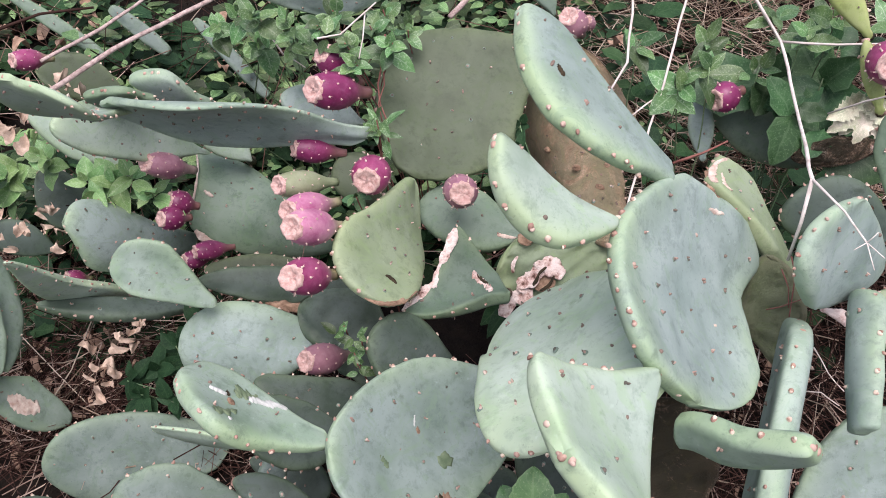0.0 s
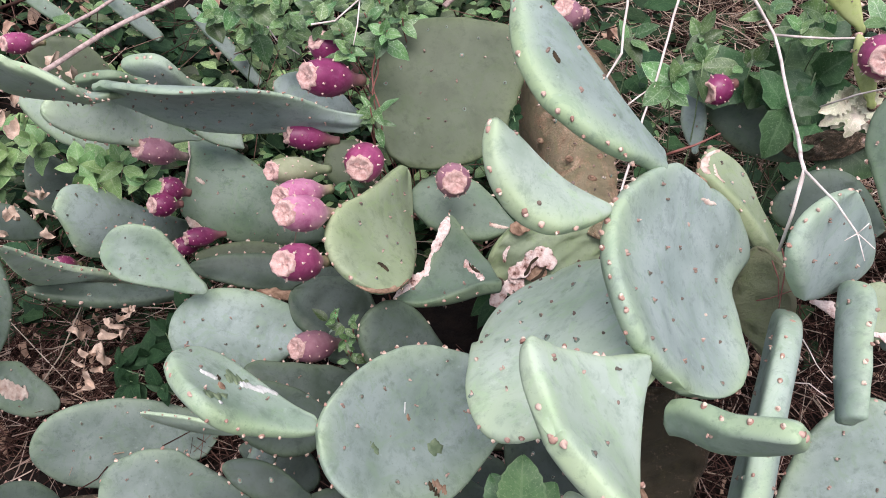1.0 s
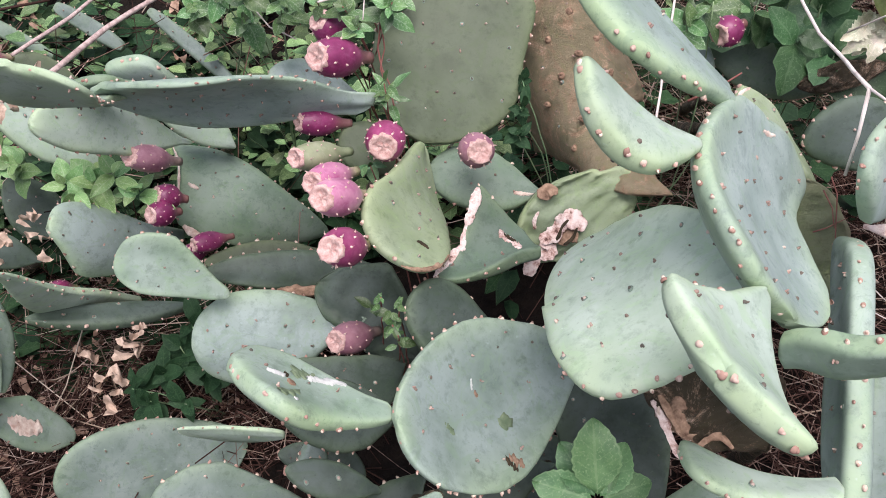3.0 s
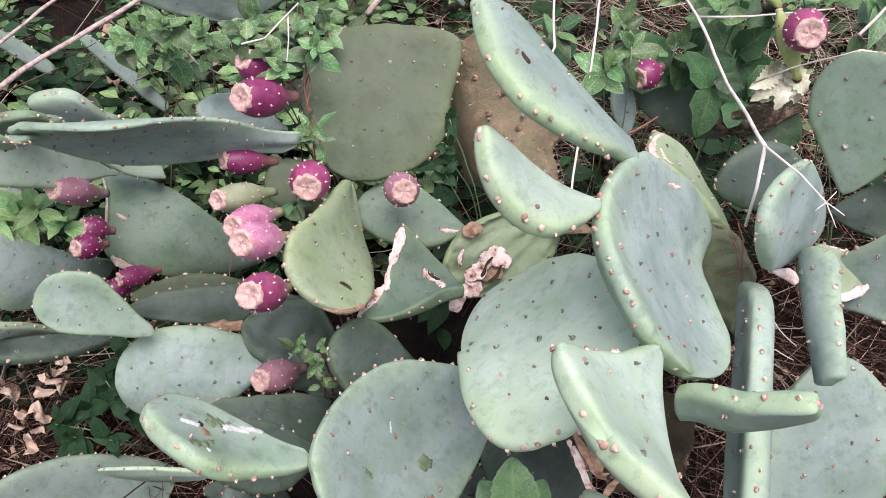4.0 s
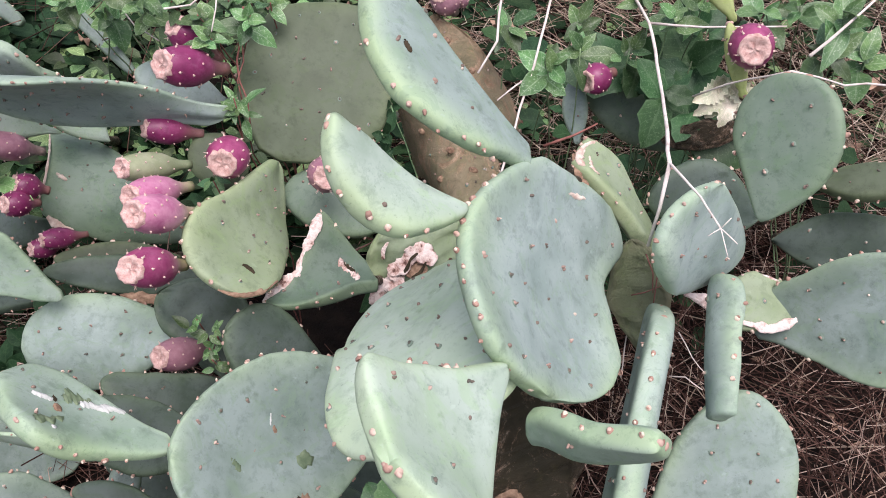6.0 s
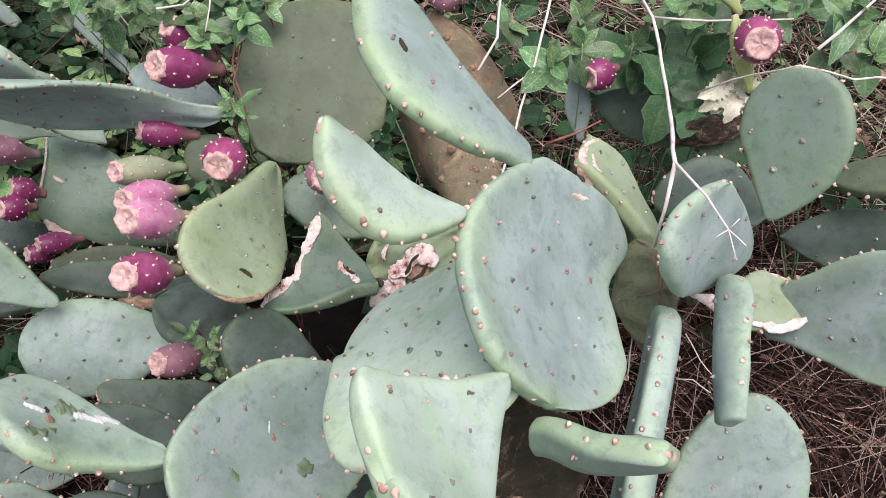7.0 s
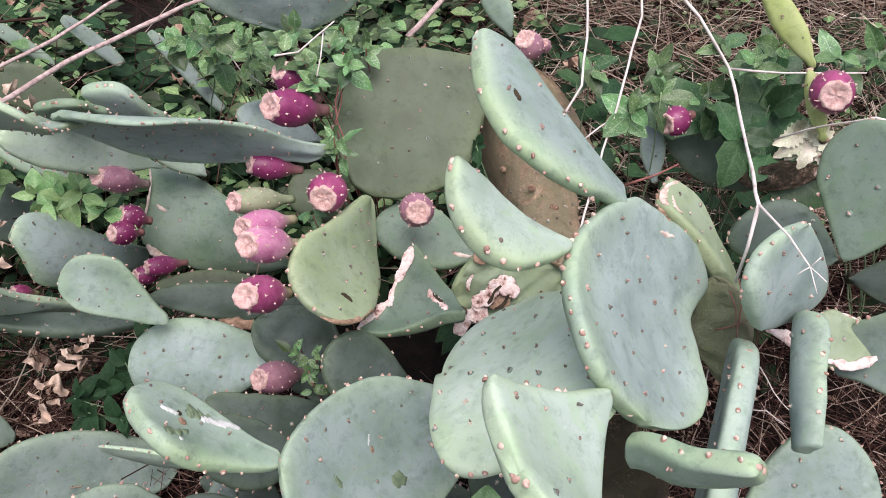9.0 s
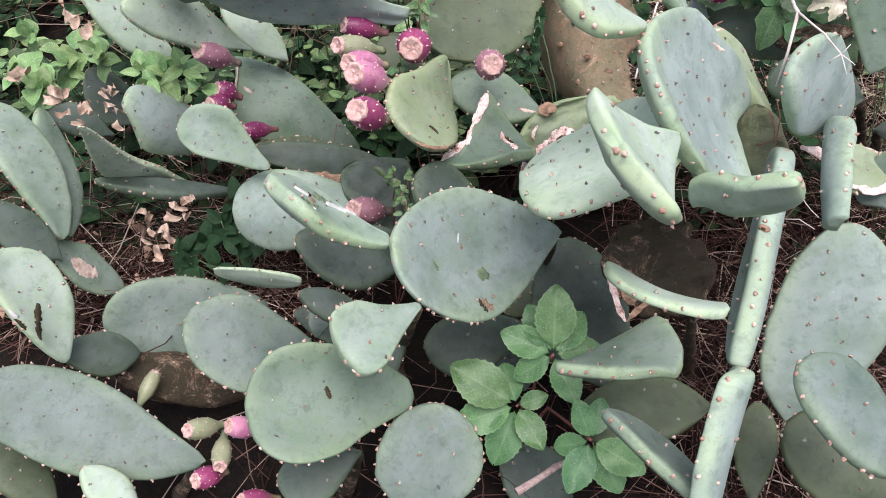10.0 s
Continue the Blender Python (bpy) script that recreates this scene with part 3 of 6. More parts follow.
lhb_pad = pad(left, PALE, (-0.498, 1.123, 0.375), (-0.633, 0.932, 0.551), (0.885, -0.386, 0.261), 0.091, 0.62, 0.15, 0.14, q=0.55)
dome_pad = grown_pad(left, BLUE, (-0.487, 1.116, 0.468), (-0.518, 1.050, 0.572), (0.061, -0.854, -0.517), 0.024, (0.0287, 0.0316, 0.0323, 0.0368, 0.0538), (0.0342, 0.0388, 0.0340, 0.0328, 0.0296), k=-0.19, bend=0.108, cup=0.007, roll=0.07, thick=0.023)
domeb_pad = grown_pad(left, GREENM, (-0.549, 1.023, 0.524), (-0.556, 0.958, 0.595), (0.126, -0.741, -0.659), 0.019, (0.0223, 0.0267, 0.0313, 0.0356, 0.0399), (0.0387, 0.0513, 0.0435, 0.0389, 0.0337), k=0.08, bend=-0.002, cup=0.007, roll=0.05, thick=0.018)
bluem_pad = pad(left, BLUE, (-0.211, 1.067, 0.477), (-0.337, 1.063, 0.524), (0.320, -0.510, 0.798), 0.070, 0.57, 0.15, 0.02, q=0.55)
hole_pad = grown_pad(main, OLIVEL, (-0.121, 0.904, 0.495), (-0.127, 0.664, 0.493), (0.826, -0.025, 0.564), 0.011, (0.0354, 0.0508, 0.0592, 0.0512, 0.0389), (0.0305, 0.0552, 0.0853, 0.0822, 0.0603), k=0.39, bend=-0.052, cup=0.015, roll=-0.81, thick=0.023)
tri_pad = grown_pad(main, DARKG, (0.015, 0.751, 0.431), (-0.116, 0.703, 0.439), (0.042, 0.044, 0.998), 0.021, (0.0081, 0.0120, 0.0178, 0.0188, 0.0096), (0.0420, 0.0596, 0.0409, 0.0168, 0.0070), k=0.04, bend=-0.034, cup=0.388, roll=0.41, thick=0.023)
fan_pad = pad(main, GREENM, (0.044, 0.867, 0.423), (-0.117, 0.907, 0.439), (-0.008, -0.410, 0.912), 0.097, 0.59, 0.24, 0.09, q=0.55)
old_pad = grown_pad(main, OLD, (0.152, 0.836, 0.437), (0.092, 1.106, 0.598), (-0.275, -0.537, 0.797), 0.045, (0.0939, 0.1181, 0.1146, 0.0764, 0.0455), (0.0363, 0.0332, 0.0427, 0.0852, 0.1280), k=-0.57, bend=-0.165, cup=-0.388, roll=-0.76, thick=0.03, ragged=0.3)
stump_pad = pad(main, OLIVEL, (0.130, 0.816, 0.361), (0.032, 0.852, 0.442), (0.066, -0.878, 0.474), 0.175, 0.50, -0.24, 0.05, q=0.55, ragged=0.2, dots=0)
dark_pad = pad(main, DARKSHADE, (-0.039, 0.672, 0.367), (-0.152, 0.646, 0.447), (0.580, -0.461, 0.672), 0.099, 0.62, 0.09, -0.00, q=0.55)
brn_pad = grown_pad(main, OLIVEL, (0.336, 0.736, 0.505), (0.254, 0.811, 0.613), (0.685, -0.245, 0.686), 0.023, (0.0326, 0.0489, 0.0499, 0.0294, 0.0087), (0.0378, 0.0408, 0.0309, 0.0308, 0.0317), k=-1.05, bend=0.006, cup=-0.001, roll=0.80, thick=0.023)
blue_pad = grown_pad(main, BLUE, (0.312, 0.584, 0.592), (0.334, 0.614, 0.706), (0.633, -0.769, 0.085), 0.014, (0.0508, 0.0790, 0.0851, 0.0688, 0.0486), (0.0697, 0.1028, 0.0950, 0.0624, 0.0267), k=-0.22, bend=0.000, cup=0.027, roll=0.14, thick=0.023)
rp_pad = grown_pad(right, GREENM, (0.390, 0.623, 0.653), (0.406, 0.690, 0.776), (-0.697, -0.587, 0.412), -0.002, (0.0163, 0.0325, 0.0462, 0.0481, 0.0400), (0.0274, 0.0476, 0.0545, 0.0522, 0.0447), k=0.01, bend=-0.015, cup=-0.003, roll=0.38, thick=0.023)
col_pad = grown_pad(right, BLUE, (0.335, 0.467, 0.549), (0.356, 0.596, 0.606), (-0.985, 0.172, -0.021), 0.021, (0.0208, 0.0223, 0.0250, 0.0313, 0.0471), (0.0246, 0.0286, 0.0300, 0.0314, 0.0314), k=-0.08, bend=0.023, cup=-0.237, roll=0.00, thick=0.02)
stem_pad = grown_pad(main, BLUE, (0.218, 0.325, 0.470), (0.304, 0.580, 0.574), (-0.953, 0.296, 0.061), 0.015, (0.0321, 0.0361, 0.0320, 0.0318, 0.0357), (0.0259, 0.0321, 0.0397, 0.0400, 0.0331), k=-0.83, bend=-0.004, cup=0.078, roll=0.01, thick=0.028, cap=30)
stemb_pad = grown_pad(main, BLUE, (0.169, 0.170, 0.412), (0.206, 0.281, 0.518), (-0.865, 0.468, -0.184), 0.015, (0.0221, 0.0281, 0.0326, 0.0355, 0.0366), (0.0255, 0.0336, 0.0375, 0.0405, 0.0435), k=-0.14, bend=0.013, cup=0.133, roll=-0.25, thick=0.024, cap=30)
hor_pad = grown_pad(main, GREEN, (0.144, 0.390, 0.648), (0.217, 0.336, 0.710), (-0.461, -0.863, -0.205), 0.014, (0.0187, 0.0170, 0.0092, 0.0088, 0.0091), (0.0148, 0.0305, 0.0397, 0.0467, 0.0488), k=-0.22, bend=0.019, cup=-0.064, roll=-0.64, thick=0.02, rim=0.8)
rb_pad = pad(right, TEAL, (0.357, 0.394, 0.266), (0.391, 0.542, 0.493), (-0.091, -0.828, 0.554), 0.147, 0.53, 0.34, 0.06, q=0.5)
cutr_pad = grown_pad(right, OLIVEL, (0.437, 0.702, 0.451), (0.529, 0.690, 0.444), (-0.003, -0.491, 0.871), 0.023, (0.0368, 0.0447, 0.0406, 0.0408, 0.0283), (0.0274, 0.0264, 0.0205, 0.0157, 0.0213), k=0.13, bend=0.018, cup=0.043, roll=0.46, thick=0.023)
rfar_pad = grown_pad(right, TEAL, (0.482, 0.703, 0.411), (0.627, 0.620, 0.532), (-0.698, -0.549, 0.460), 0.013, (0.0427, 0.0588, 0.0694, 0.0750, 0.0745), (0.0231, 0.0448, 0.0679, 0.0757, 0.0774), k=0.01, bend=0.015, cup=0.177, roll=0.03, thick=0.023)
rback_pad = pad(rear, DARKG, (0.481, 0.979, 0.498), (0.308, 1.060, 0.519), (-0.397, -0.900, 0.180), 0.085, 0.51, 0.04, -0.11, q=0.55, rim=1)
la_pad = grown_pad(front, GREEN, (-0.753, 0.743, 0.221), (-0.874, 0.872, 0.405), (0.784, -0.132, 0.607), 0.009, (0.0220, 0.0407, 0.0532, 0.0585, 0.0599), (0.0305, 0.0452, 0.0521, 0.0498, 0.0434), k=-0.20, bend=0.065, cup=0.033, roll=0.09, thick=0.023)
lb_pad = grown_pad(front, PALE, (-0.638, 0.474, 0.232), (-0.697, 0.549, 0.383), (0.862, -0.230, 0.452), 0.005, (0.0290, 0.0497, 0.0604, 0.0623, 0.0598), (0.0190, 0.0323, 0.0413, 0.0433, 0.0422), k=-0.33, bend=0.046, cup=0.092, roll=0.17, thick=0.023)
lc_pad = grown_pad(front, GREY, (-0.431, 0.389, 0.133), (-0.743, 0.414, 0.222), (0.220, -0.404, 0.888), 0.006, (0.0336, 0.0536, 0.0640, 0.0586, 0.0506), (0.0259, 0.0541, 0.0706, 0.0668, 0.0585), k=0.29, bend=-0.005, cup=-0.003, roll=-0.11, thick=0.023)
ld_pad = grown_pad(front, GREY, (-0.434, 0.757, 0.037), (-0.687, 0.681, 0.120), (0.407, -0.614, 0.676), 0.023, (0.0461, 0.0659, 0.0752, 0.0688, 0.0516), (0.0419, 0.0571, 0.0647, 0.0622, 0.0515), k=-0.29, bend=0.014, cup=0.005, roll=0.60, thick=0.023)
le_pad = grown_pad(front, GREY, (-0.297, 0.542, 0.200), (-0.471, 0.514, 0.274), (0.400, -0.539, 0.742), 0.016, (0.0428, 0.0651, 0.0757, 0.0689, 0.0540), (0.0303, 0.0475, 0.0602, 0.0561, 0.0422), k=0.13, bend=0.021, cup=0.087, roll=-0.18, thick=0.023)
lf_pad = grown_pad(front, GREENM, (-0.132, 0.376, 0.326), (-0.315, 0.303, 0.387), (0.433, -0.431, 0.791), 0.016, (0.0272, 0.0443, 0.0660, 0.0718, 0.0663), (0.0351, 0.0515, 0.0623, 0.0641, 0.0542), k=0.00, bend=0.022, cup=0.205, roll=-0.04, thick=0.023)
lg_pad = grown_pad(front, GREEN, (-0.124, 0.404, 0.458), (-0.186, 0.302, 0.458), (0.320, -0.193, 0.928), 0.003, (0.0063, 0.0102, 0.0157, 0.0204, 0.0185), (0.0150, 0.0319, 0.0505, 0.0581, 0.0616), k=-0.04, bend=0.005, cup=0.149, roll=0.05, thick=0.023)
lih_pad = pad(front, DARKSHADE, (0.021, 0.579, 0.209), (-0.132, 0.561, 0.207), (0.046, -0.525, 0.850), 0.099, 0.61, -0.06, -0.05, q=0.55)
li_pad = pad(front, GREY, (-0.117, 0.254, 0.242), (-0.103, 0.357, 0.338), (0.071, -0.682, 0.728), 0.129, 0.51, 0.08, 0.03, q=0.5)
lj_pad = pad(front, DARKSHADE, (-0.194, 0.336, 0.255), (-0.294, 0.293, 0.251), (0.118, -0.364, 0.924), 0.080, 0.57, -0.27, -0.09, q=0.55)
h2_pad = grown_pad(main, PALE, (0.190, 0.324, 0.555), (0.066, 0.351, 0.582), (0.284, 0.454, 0.844), 0.014, (0.0270, 0.0326, 0.0347, 0.0384, 0.0422), (0.0089, 0.0069, 0.0099, 0.0183, 0.0287), k=-0.09, bend=-0.066, cup=-0.019, roll=-0.15, thick=0.015)
h3_pad = grown_pad(main, GREEN, (0.172, 0.348, 0.438), (0.040, 0.373, 0.396), (-0.201, 0.420, 0.885), 0.016, (0.0138, 0.0236, 0.0308, 0.0317, 0.0290), (0.0504, 0.0783, 0.0736, 0.0661, 0.0606), k=-0.22, bend=0.012, cup=0.057, roll=-0.83, thick=0.02, rim=1)
h4_pad = grown_pad(main, GREY, (0.190, 0.190, 0.401), (0.082, 0.289, 0.429), (0.537, 0.373, 0.756), 0.014, (0.0188, 0.0229, 0.0261, 0.0264, 0.0252), (0.0294, 0.0420, 0.0485, 0.0468, 0.0419), k=-0.07, bend=0.008, cup=0.047, roll=-0.26, thick=0.018, rim=1)
rbb_pad = pad(right, GREY, (0.368, 0.190, 0.467), (0.252, 0.278, 0.528), (0.275, -0.273, 0.922), 0.098, 0.62, 0.22, 0.08, q=0.55)
# a pad behind the others; its shade is put into the skin colour
bgd_pad = pad(main, DARKSHADE, (0.166, 0.553, 0.130), (0.066, 0.746, 0.262), (-0.092, -0.594, 0.800), 0.158, 0.53, 0.22, -0.03, q=0.55)
bge_pad = pad(main, OLDSHADE, (0.212, 0.456, 0.404), (0.131, 0.587, 0.435), (-0.313, -0.396, 0.863), 0.129, 0.50, -0.09, 0.03, q=0.55, ragged=0.3, dots=0)
rolv_pad = pad(right, OLIVESHADE, (0.296, 0.306, 0.222), (0.310, 0.420, 0.289), (-0.402, -0.427, 0.810), 0.053, 0.60, 0.23, 0.01, q=0.55)
lowa_pad = grown_pad(left, BRIGHT, (-0.650, 1.020, 0.111), (-0.690, 0.795, 0.415), (0.427, -0.752, -0.502), 0.028, (0.0581, 0.0737, 0.0670, 0.0435, 0.0145), (0.0228, 0.0175, 0.0047, 0.0049, 0.0102), k=0.36, bend=0.000, cup=-0.026, roll=-0.22, thick=0.016)
lowb_pad = pad(left, DARKSHADE, (-0.518, 0.961, 0.161), (-0.747, 0.882, 0.238), (0.298, 0.058, 0.953), 0.05, 0.53, -0.03, -0.14, q=0.55)
dstrip_pad = pad(left, DARKSHADE, (-0.196, 0.888, 0.287), (-0.443, 0.846, 0.342), (0.266, -0.684, 0.679), 0.057, 0.51, 0.07, 0.03, q=0.55)
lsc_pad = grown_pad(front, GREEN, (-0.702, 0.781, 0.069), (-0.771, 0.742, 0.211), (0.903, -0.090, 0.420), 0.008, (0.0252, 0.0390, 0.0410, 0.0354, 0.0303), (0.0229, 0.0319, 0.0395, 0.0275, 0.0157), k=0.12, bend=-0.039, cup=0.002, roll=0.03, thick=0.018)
lk_pad = pad(front, DARKSHADE, (-0.578, 0.562, 0.155), (-0.664, 0.507, 0.212), (0.648, -0.285, 0.706), 0.070, 0.46, 0.03, -0.03, q=0.55)
edga_pad = pad(front, DARKSHADE, (-0.234, 0.647, 0.115), (-0.357, 0.670, 0.144), (0.080, -0.581, 0.810), 0.065, 0.34, 0.33, 0.02, q=0.55)
edgb_pad = pad(front, DARKSHADE, (-0.191, 0.485, 0.335), (-0.291, 0.495, 0.374), (0.275, -0.470, 0.839), 0.042, 0.54, 0.18, -0.01, q=0.55)
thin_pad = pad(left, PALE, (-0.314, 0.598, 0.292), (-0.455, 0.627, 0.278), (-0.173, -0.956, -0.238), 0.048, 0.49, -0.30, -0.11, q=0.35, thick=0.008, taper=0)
wund_pad = pad(left, DARKSHADE, (-0.164, 0.575, 0.347), (-0.304, 0.556, 0.411), (0.428, -0.319, 0.846), 0.086, 0.56, 0.23, -0.07, q=0.55)
trkl_pad = pad(main, DARKSHADE, (-0.140, 0.729, 0.246), (-0.279, 0.803, 0.346), (0.181, -0.656, 0.733), 0.110, 0.59, 0.16, 0.20, q=0.55, thick=0.035, ragged=0.16, dots=0)
olvc_pad = pad(left, OLIVESHADE, (-0.294, 0.959, 0.265), (-0.461, 0.912, 0.300), (0.329, -0.673, 0.663), 0.054, 0.51, 0.01, -0.03, q=0.55)
disc_pad = pad(left, OLIVESHADE, (-0.161, 0.878, 0.463), (-0.219, 0.911, 0.528), (0.184, -0.797, 0.575), 0.073, 0.57, -0.09, 0.02, q=0.55)
topp_pad = pad(rear, BLUE, (-0.330, 1.537, 0.415), (-0.366, 1.507, 0.645), (0.224, -0.970, -0.089), 0.317, 0.52, -0.17, 0.00, q=0.55)
stra_pad = pad(rear, GREY, (-0.506, 1.512, 0.246), (-0.664, 1.600, 0.381), (0.1, -0.75, 0.65), 0.032, 0.50, 0.0, 0.05, q=0.22, thick=0.022, taper=0)
strb_pad = pad(rear, GREENM, (-0.897, 1.609, 0.285), (-1.085, 1.639, 0.417), (0.1, -0.75, 0.65), 0.032, 0.50, 0.0, 0.05, q=0.22, thick=0.022, taper=0)
strc_pad = pad(rear, GREY, (-0.743, 1.606, 0.296), (-0.874, 1.657, 0.378), (0.1, -0.75, 0.65), 0.036, 0.50, 0.0, 0.05, q=0.22, thick=0.022, taper=0)
tla_pad = pad(rear, OLIVESHADE, (-0.723, 1.347, 0.336), (-0.872, 1.308, 0.425), (0.468, -0.763, 0.447), 0.088, 0.57, 0.16, 0.13, q=0.55)
rdka_pad = pad(right, DARKSHADE, (0.473, 0.773, 0.528), (0.338, 0.789, 0.541), (-0.042, -0.827, 0.561), 0.090, 0.49, 0.11, 0.17, q=0.55)
rdkb_pad = pad(right, OLIVESHADE, (0.560, 0.837, 0.531), (0.672, 0.784, 0.587), (-0.484, -0.110, 0.868), 0.055, 0.52, 0.03, 0.01, q=0.55)
rdkc_pad = pad(right, DARKSHADE, (0.543, 0.841, 0.433), (0.692, 0.772, 0.502), (-0.548, -0.613, 0.569), 0.082, 0.51, 0.00, 0.08, q=0.55)
rsm_pad = pad(rear, BLUE, (0.296, 1.002, 0.466), (0.286, 1.053, 0.544), (-0.241, -0.829, 0.505), 0.037, 0.55, -0.06, -0.01, q=0.55)
rbr_pad = pad(rear, OLDSHADE, (0.504, 0.918, 0.559), (0.392, 0.938, 0.522), (-0.320, -0.772, 0.550), 0.039, 0.55, -0.07, -0.01, q=0.55, thick=0.03, ragged=0.16, dots=0)
ysa_pad = pad(rear, YELLOW, (0.443, 0.942, 0.696), (0.370, 1.006, 0.783), (-0.356, -0.869, 0.343), 0.034, 0.52, -0.17, 0.01, q=0.55, thick=0.024)
ysb_pad = pad(rear, YELLOW, (0.442, 0.850, 0.647), (0.418, 0.899, 0.717), (-0.384, -0.815, 0.434), 0.023, 0.54, -0.05, -0.01, q=0.55, thick=0.024)
mtop_pad = pad(rear, GREEN, (0.087, 1.343, 0.525), (0.034, 1.386, 0.623), (-0.039, -0.923, 0.383), 0.049, 0.54, -0.18, -0.01, q=0.55)
rwood_pad = pad(main, BROWNGREEN, (0.321, 0.609, 0.460), (0.295, 0.689, 0.566), (-0.285, -0.799, 0.529), 0.067, 0.56, -0.02, 0.01, q=0.55, thick=0.04, ragged=0.16, dots=0)
lbot_pad = pad(front, PALE, (-0.495, 0.280, 0.130), (-0.570, 0.332, 0.192), (0.488, -0.286, 0.825), 0.054, 0.53, 0.01, 0.12, q=0.55)
lbl_pad = pad(front, OLIVESHADE, (-0.652, 0.345, 0.058), (-0.751, 0.392, 0.143), (0.609, -0.126, 0.783), 0.071, 0.52, -0.04, 0.03, q=0.55)
laa_pad = pad(front, GREEN, (-0.752, 0.766, 0.208), (-0.824, 0.927, 0.359), (0.929, 0.073, 0.361), 0.097, 0.48, -0.09, 0.07, q=0.55)
lac_pad = pad(front, DARKSHADE, (-0.744, 0.709, 0.206), (-0.850, 0.718, 0.315), (0.612, -0.471, 0.635), 0.071, 0.52, -0.00, 0.01, q=0.55)
spa_pad = pad(left, DARKSHADE, (-0.765, 1.141, 0.188), (-0.853, 1.173, 0.290), (0.400, -0.714, 0.574), 0.093, 0.48, 0.09, -0.10, q=0.55)
spb_pad = pad(left, DARKSHADE, (-0.732, 0.972, 0.276), (-0.829, 0.941, 0.336), (0.547, -0.619, 0.563), 0.058, 0.57, 0.06, 0.12, q=0.55)
lth_pad = pad(left, PALE, (-0.643, 1.123, 0.342), (-0.774, 1.092, 0.510), (0.704, -0.555, 0.444), 0.074, 0.51, 0.03, -0.09, q=0.55)
blub_pad = pad(left, PALE, (-0.438, 1.155, 0.336), (-0.554, 1.171, 0.439), (0.478, -0.612, 0.631), 0.069, 0.51, -0.09, 0.04, q=0.55)
obr_pad = pad(front, OLDSHADE, (-0.417, 0.577, 0.041), (-0.629, 0.548, 0.133), (0.414, -0.323, 0.851), 0.083, 0.52, -0.00, 0.03, q=0.55, thick=0.035, ragged=0.12, dots=0)
hook_pad = pad(front, GREY, (-0.293, 0.562, 0.211), (-0.283, 0.603, 0.275), (0.313, -0.825, 0.470), 0.039, 0.51, 0.25, 0.02, q=0.55)
lgb_pad = pad(front, DARKSHADE, (-0.136, 0.530, 0.300), (-0.248, 0.462, 0.275), (0.128, -0.517, 0.846), 0.084, 0.64, -0.11, -0.26, q=0.55)
ljb_pad = pad(front, OLDSHADE, (-0.170, 0.526, 0.209), (-0.192, 0.428, 0.228), (0.362, 0.102, 0.927), 0.064, 0.53, -0.05, -0.04, q=0.55, dots=0)
h3b_pad = pad(main, OLIVESHADE, (0.258, 0.424, 0.268), (0.078, 0.420, 0.229), (-0.195, -0.339, 0.921), 0.100, 0.51, -0.15, 0.06, q=0.55)
rbd_pad = pad(right, OLIVESHADE, (0.420, 0.266, 0.315), (0.295, 0.320, 0.368), (0.086, -0.593, 0.801), 0.103, 0.56, 0.18, 0.04, q=0.55)
und_pad = pad(left, DARKSHADE, (-0.162, 0.681, 0.311), (-0.300, 0.630, 0.373), (0.493, -0.371, 0.787), 0.087, 0.51, 0.23, -0.32, q=0.55)
# pads filling the low gaps, with shade included in their skin colours
bgf_pad = pad(front, DARKSHADE, (0.028, 0.562, 0.107), (-0.046, 0.701, 0.124), (-0.113, -0.180, 0.977), 0.148, 0.55, -0.23, -0.03, q=0.55)
bgg_pad = pad(front, DARKSHADE, (0.104, 0.421, 0.001), (-0.004, 0.481, 0.055), (0.130, -0.524, 0.842), 0.105, 0.49, 0.02, 0.03, q=0.55)
bgh_pad = pad(front, OLIVESHADE, (0.107, 0.838, 0.191), (0.002, 0.713, 0.114), (-0.050, -0.498, 0.866), 0.131, 0.57, 0.27, 0.04, q=0.55)


def patch(owner, mat, v, x, long, wide, turn=0.0, name="scar", label="", lift=1.06, ragged=0.35):
    """A raised, ragged patch on the face of a pad: its middle at (v, x), its size in metres."""
    spot, L, width, n = SPOT[owner.name]
    seed = Vector((v * 50, x * 50, long * 300))
    bm = bmesh.new()
    K = 20
    rings = []
    lift += 0.05
    for i, (f, z) in enumerate(((1.0, 0.85), (0.9, lift), (0.5, lift + 0.03))):
        ring = []
        for j in range(K):
            g = j * math.tau / K
            r = f * (1 + ragged * noise.noise(seed + Vector((2.2 * math.cos(g), 2.2 * math.sin(g), 0))))
            px, py = r * long / 2 * math.cos(g), r * wide / 2 * math.sin(g)
            qx, qy = px * math.cos(turn) - py * math.sin(turn), px * math.sin(turn) + py * math.cos(turn)
            xx = min(max(x + qy / (width * 0.46), -1.0), 1.0)
            edge = (1 - min(abs(xx), 0.999) ** 3.33) ** 0.3
            ring.append(bm.verts.new(spot(v + qx / L, xx, z * edge)))
        rings.append(ring)
    for r0, r1 in zip(rings, rings[1:]):
        for j in range(K):
            bm.faces.new((r0[j], r0[(j + 1) % K], r1[(j + 1) % K], r1[j]))
    bm.faces.new(rings[-1])
    bmesh.ops.recalc_face_normals(bm, faces=bm.faces)
    return to_object(name, bm, mat, owner, label)


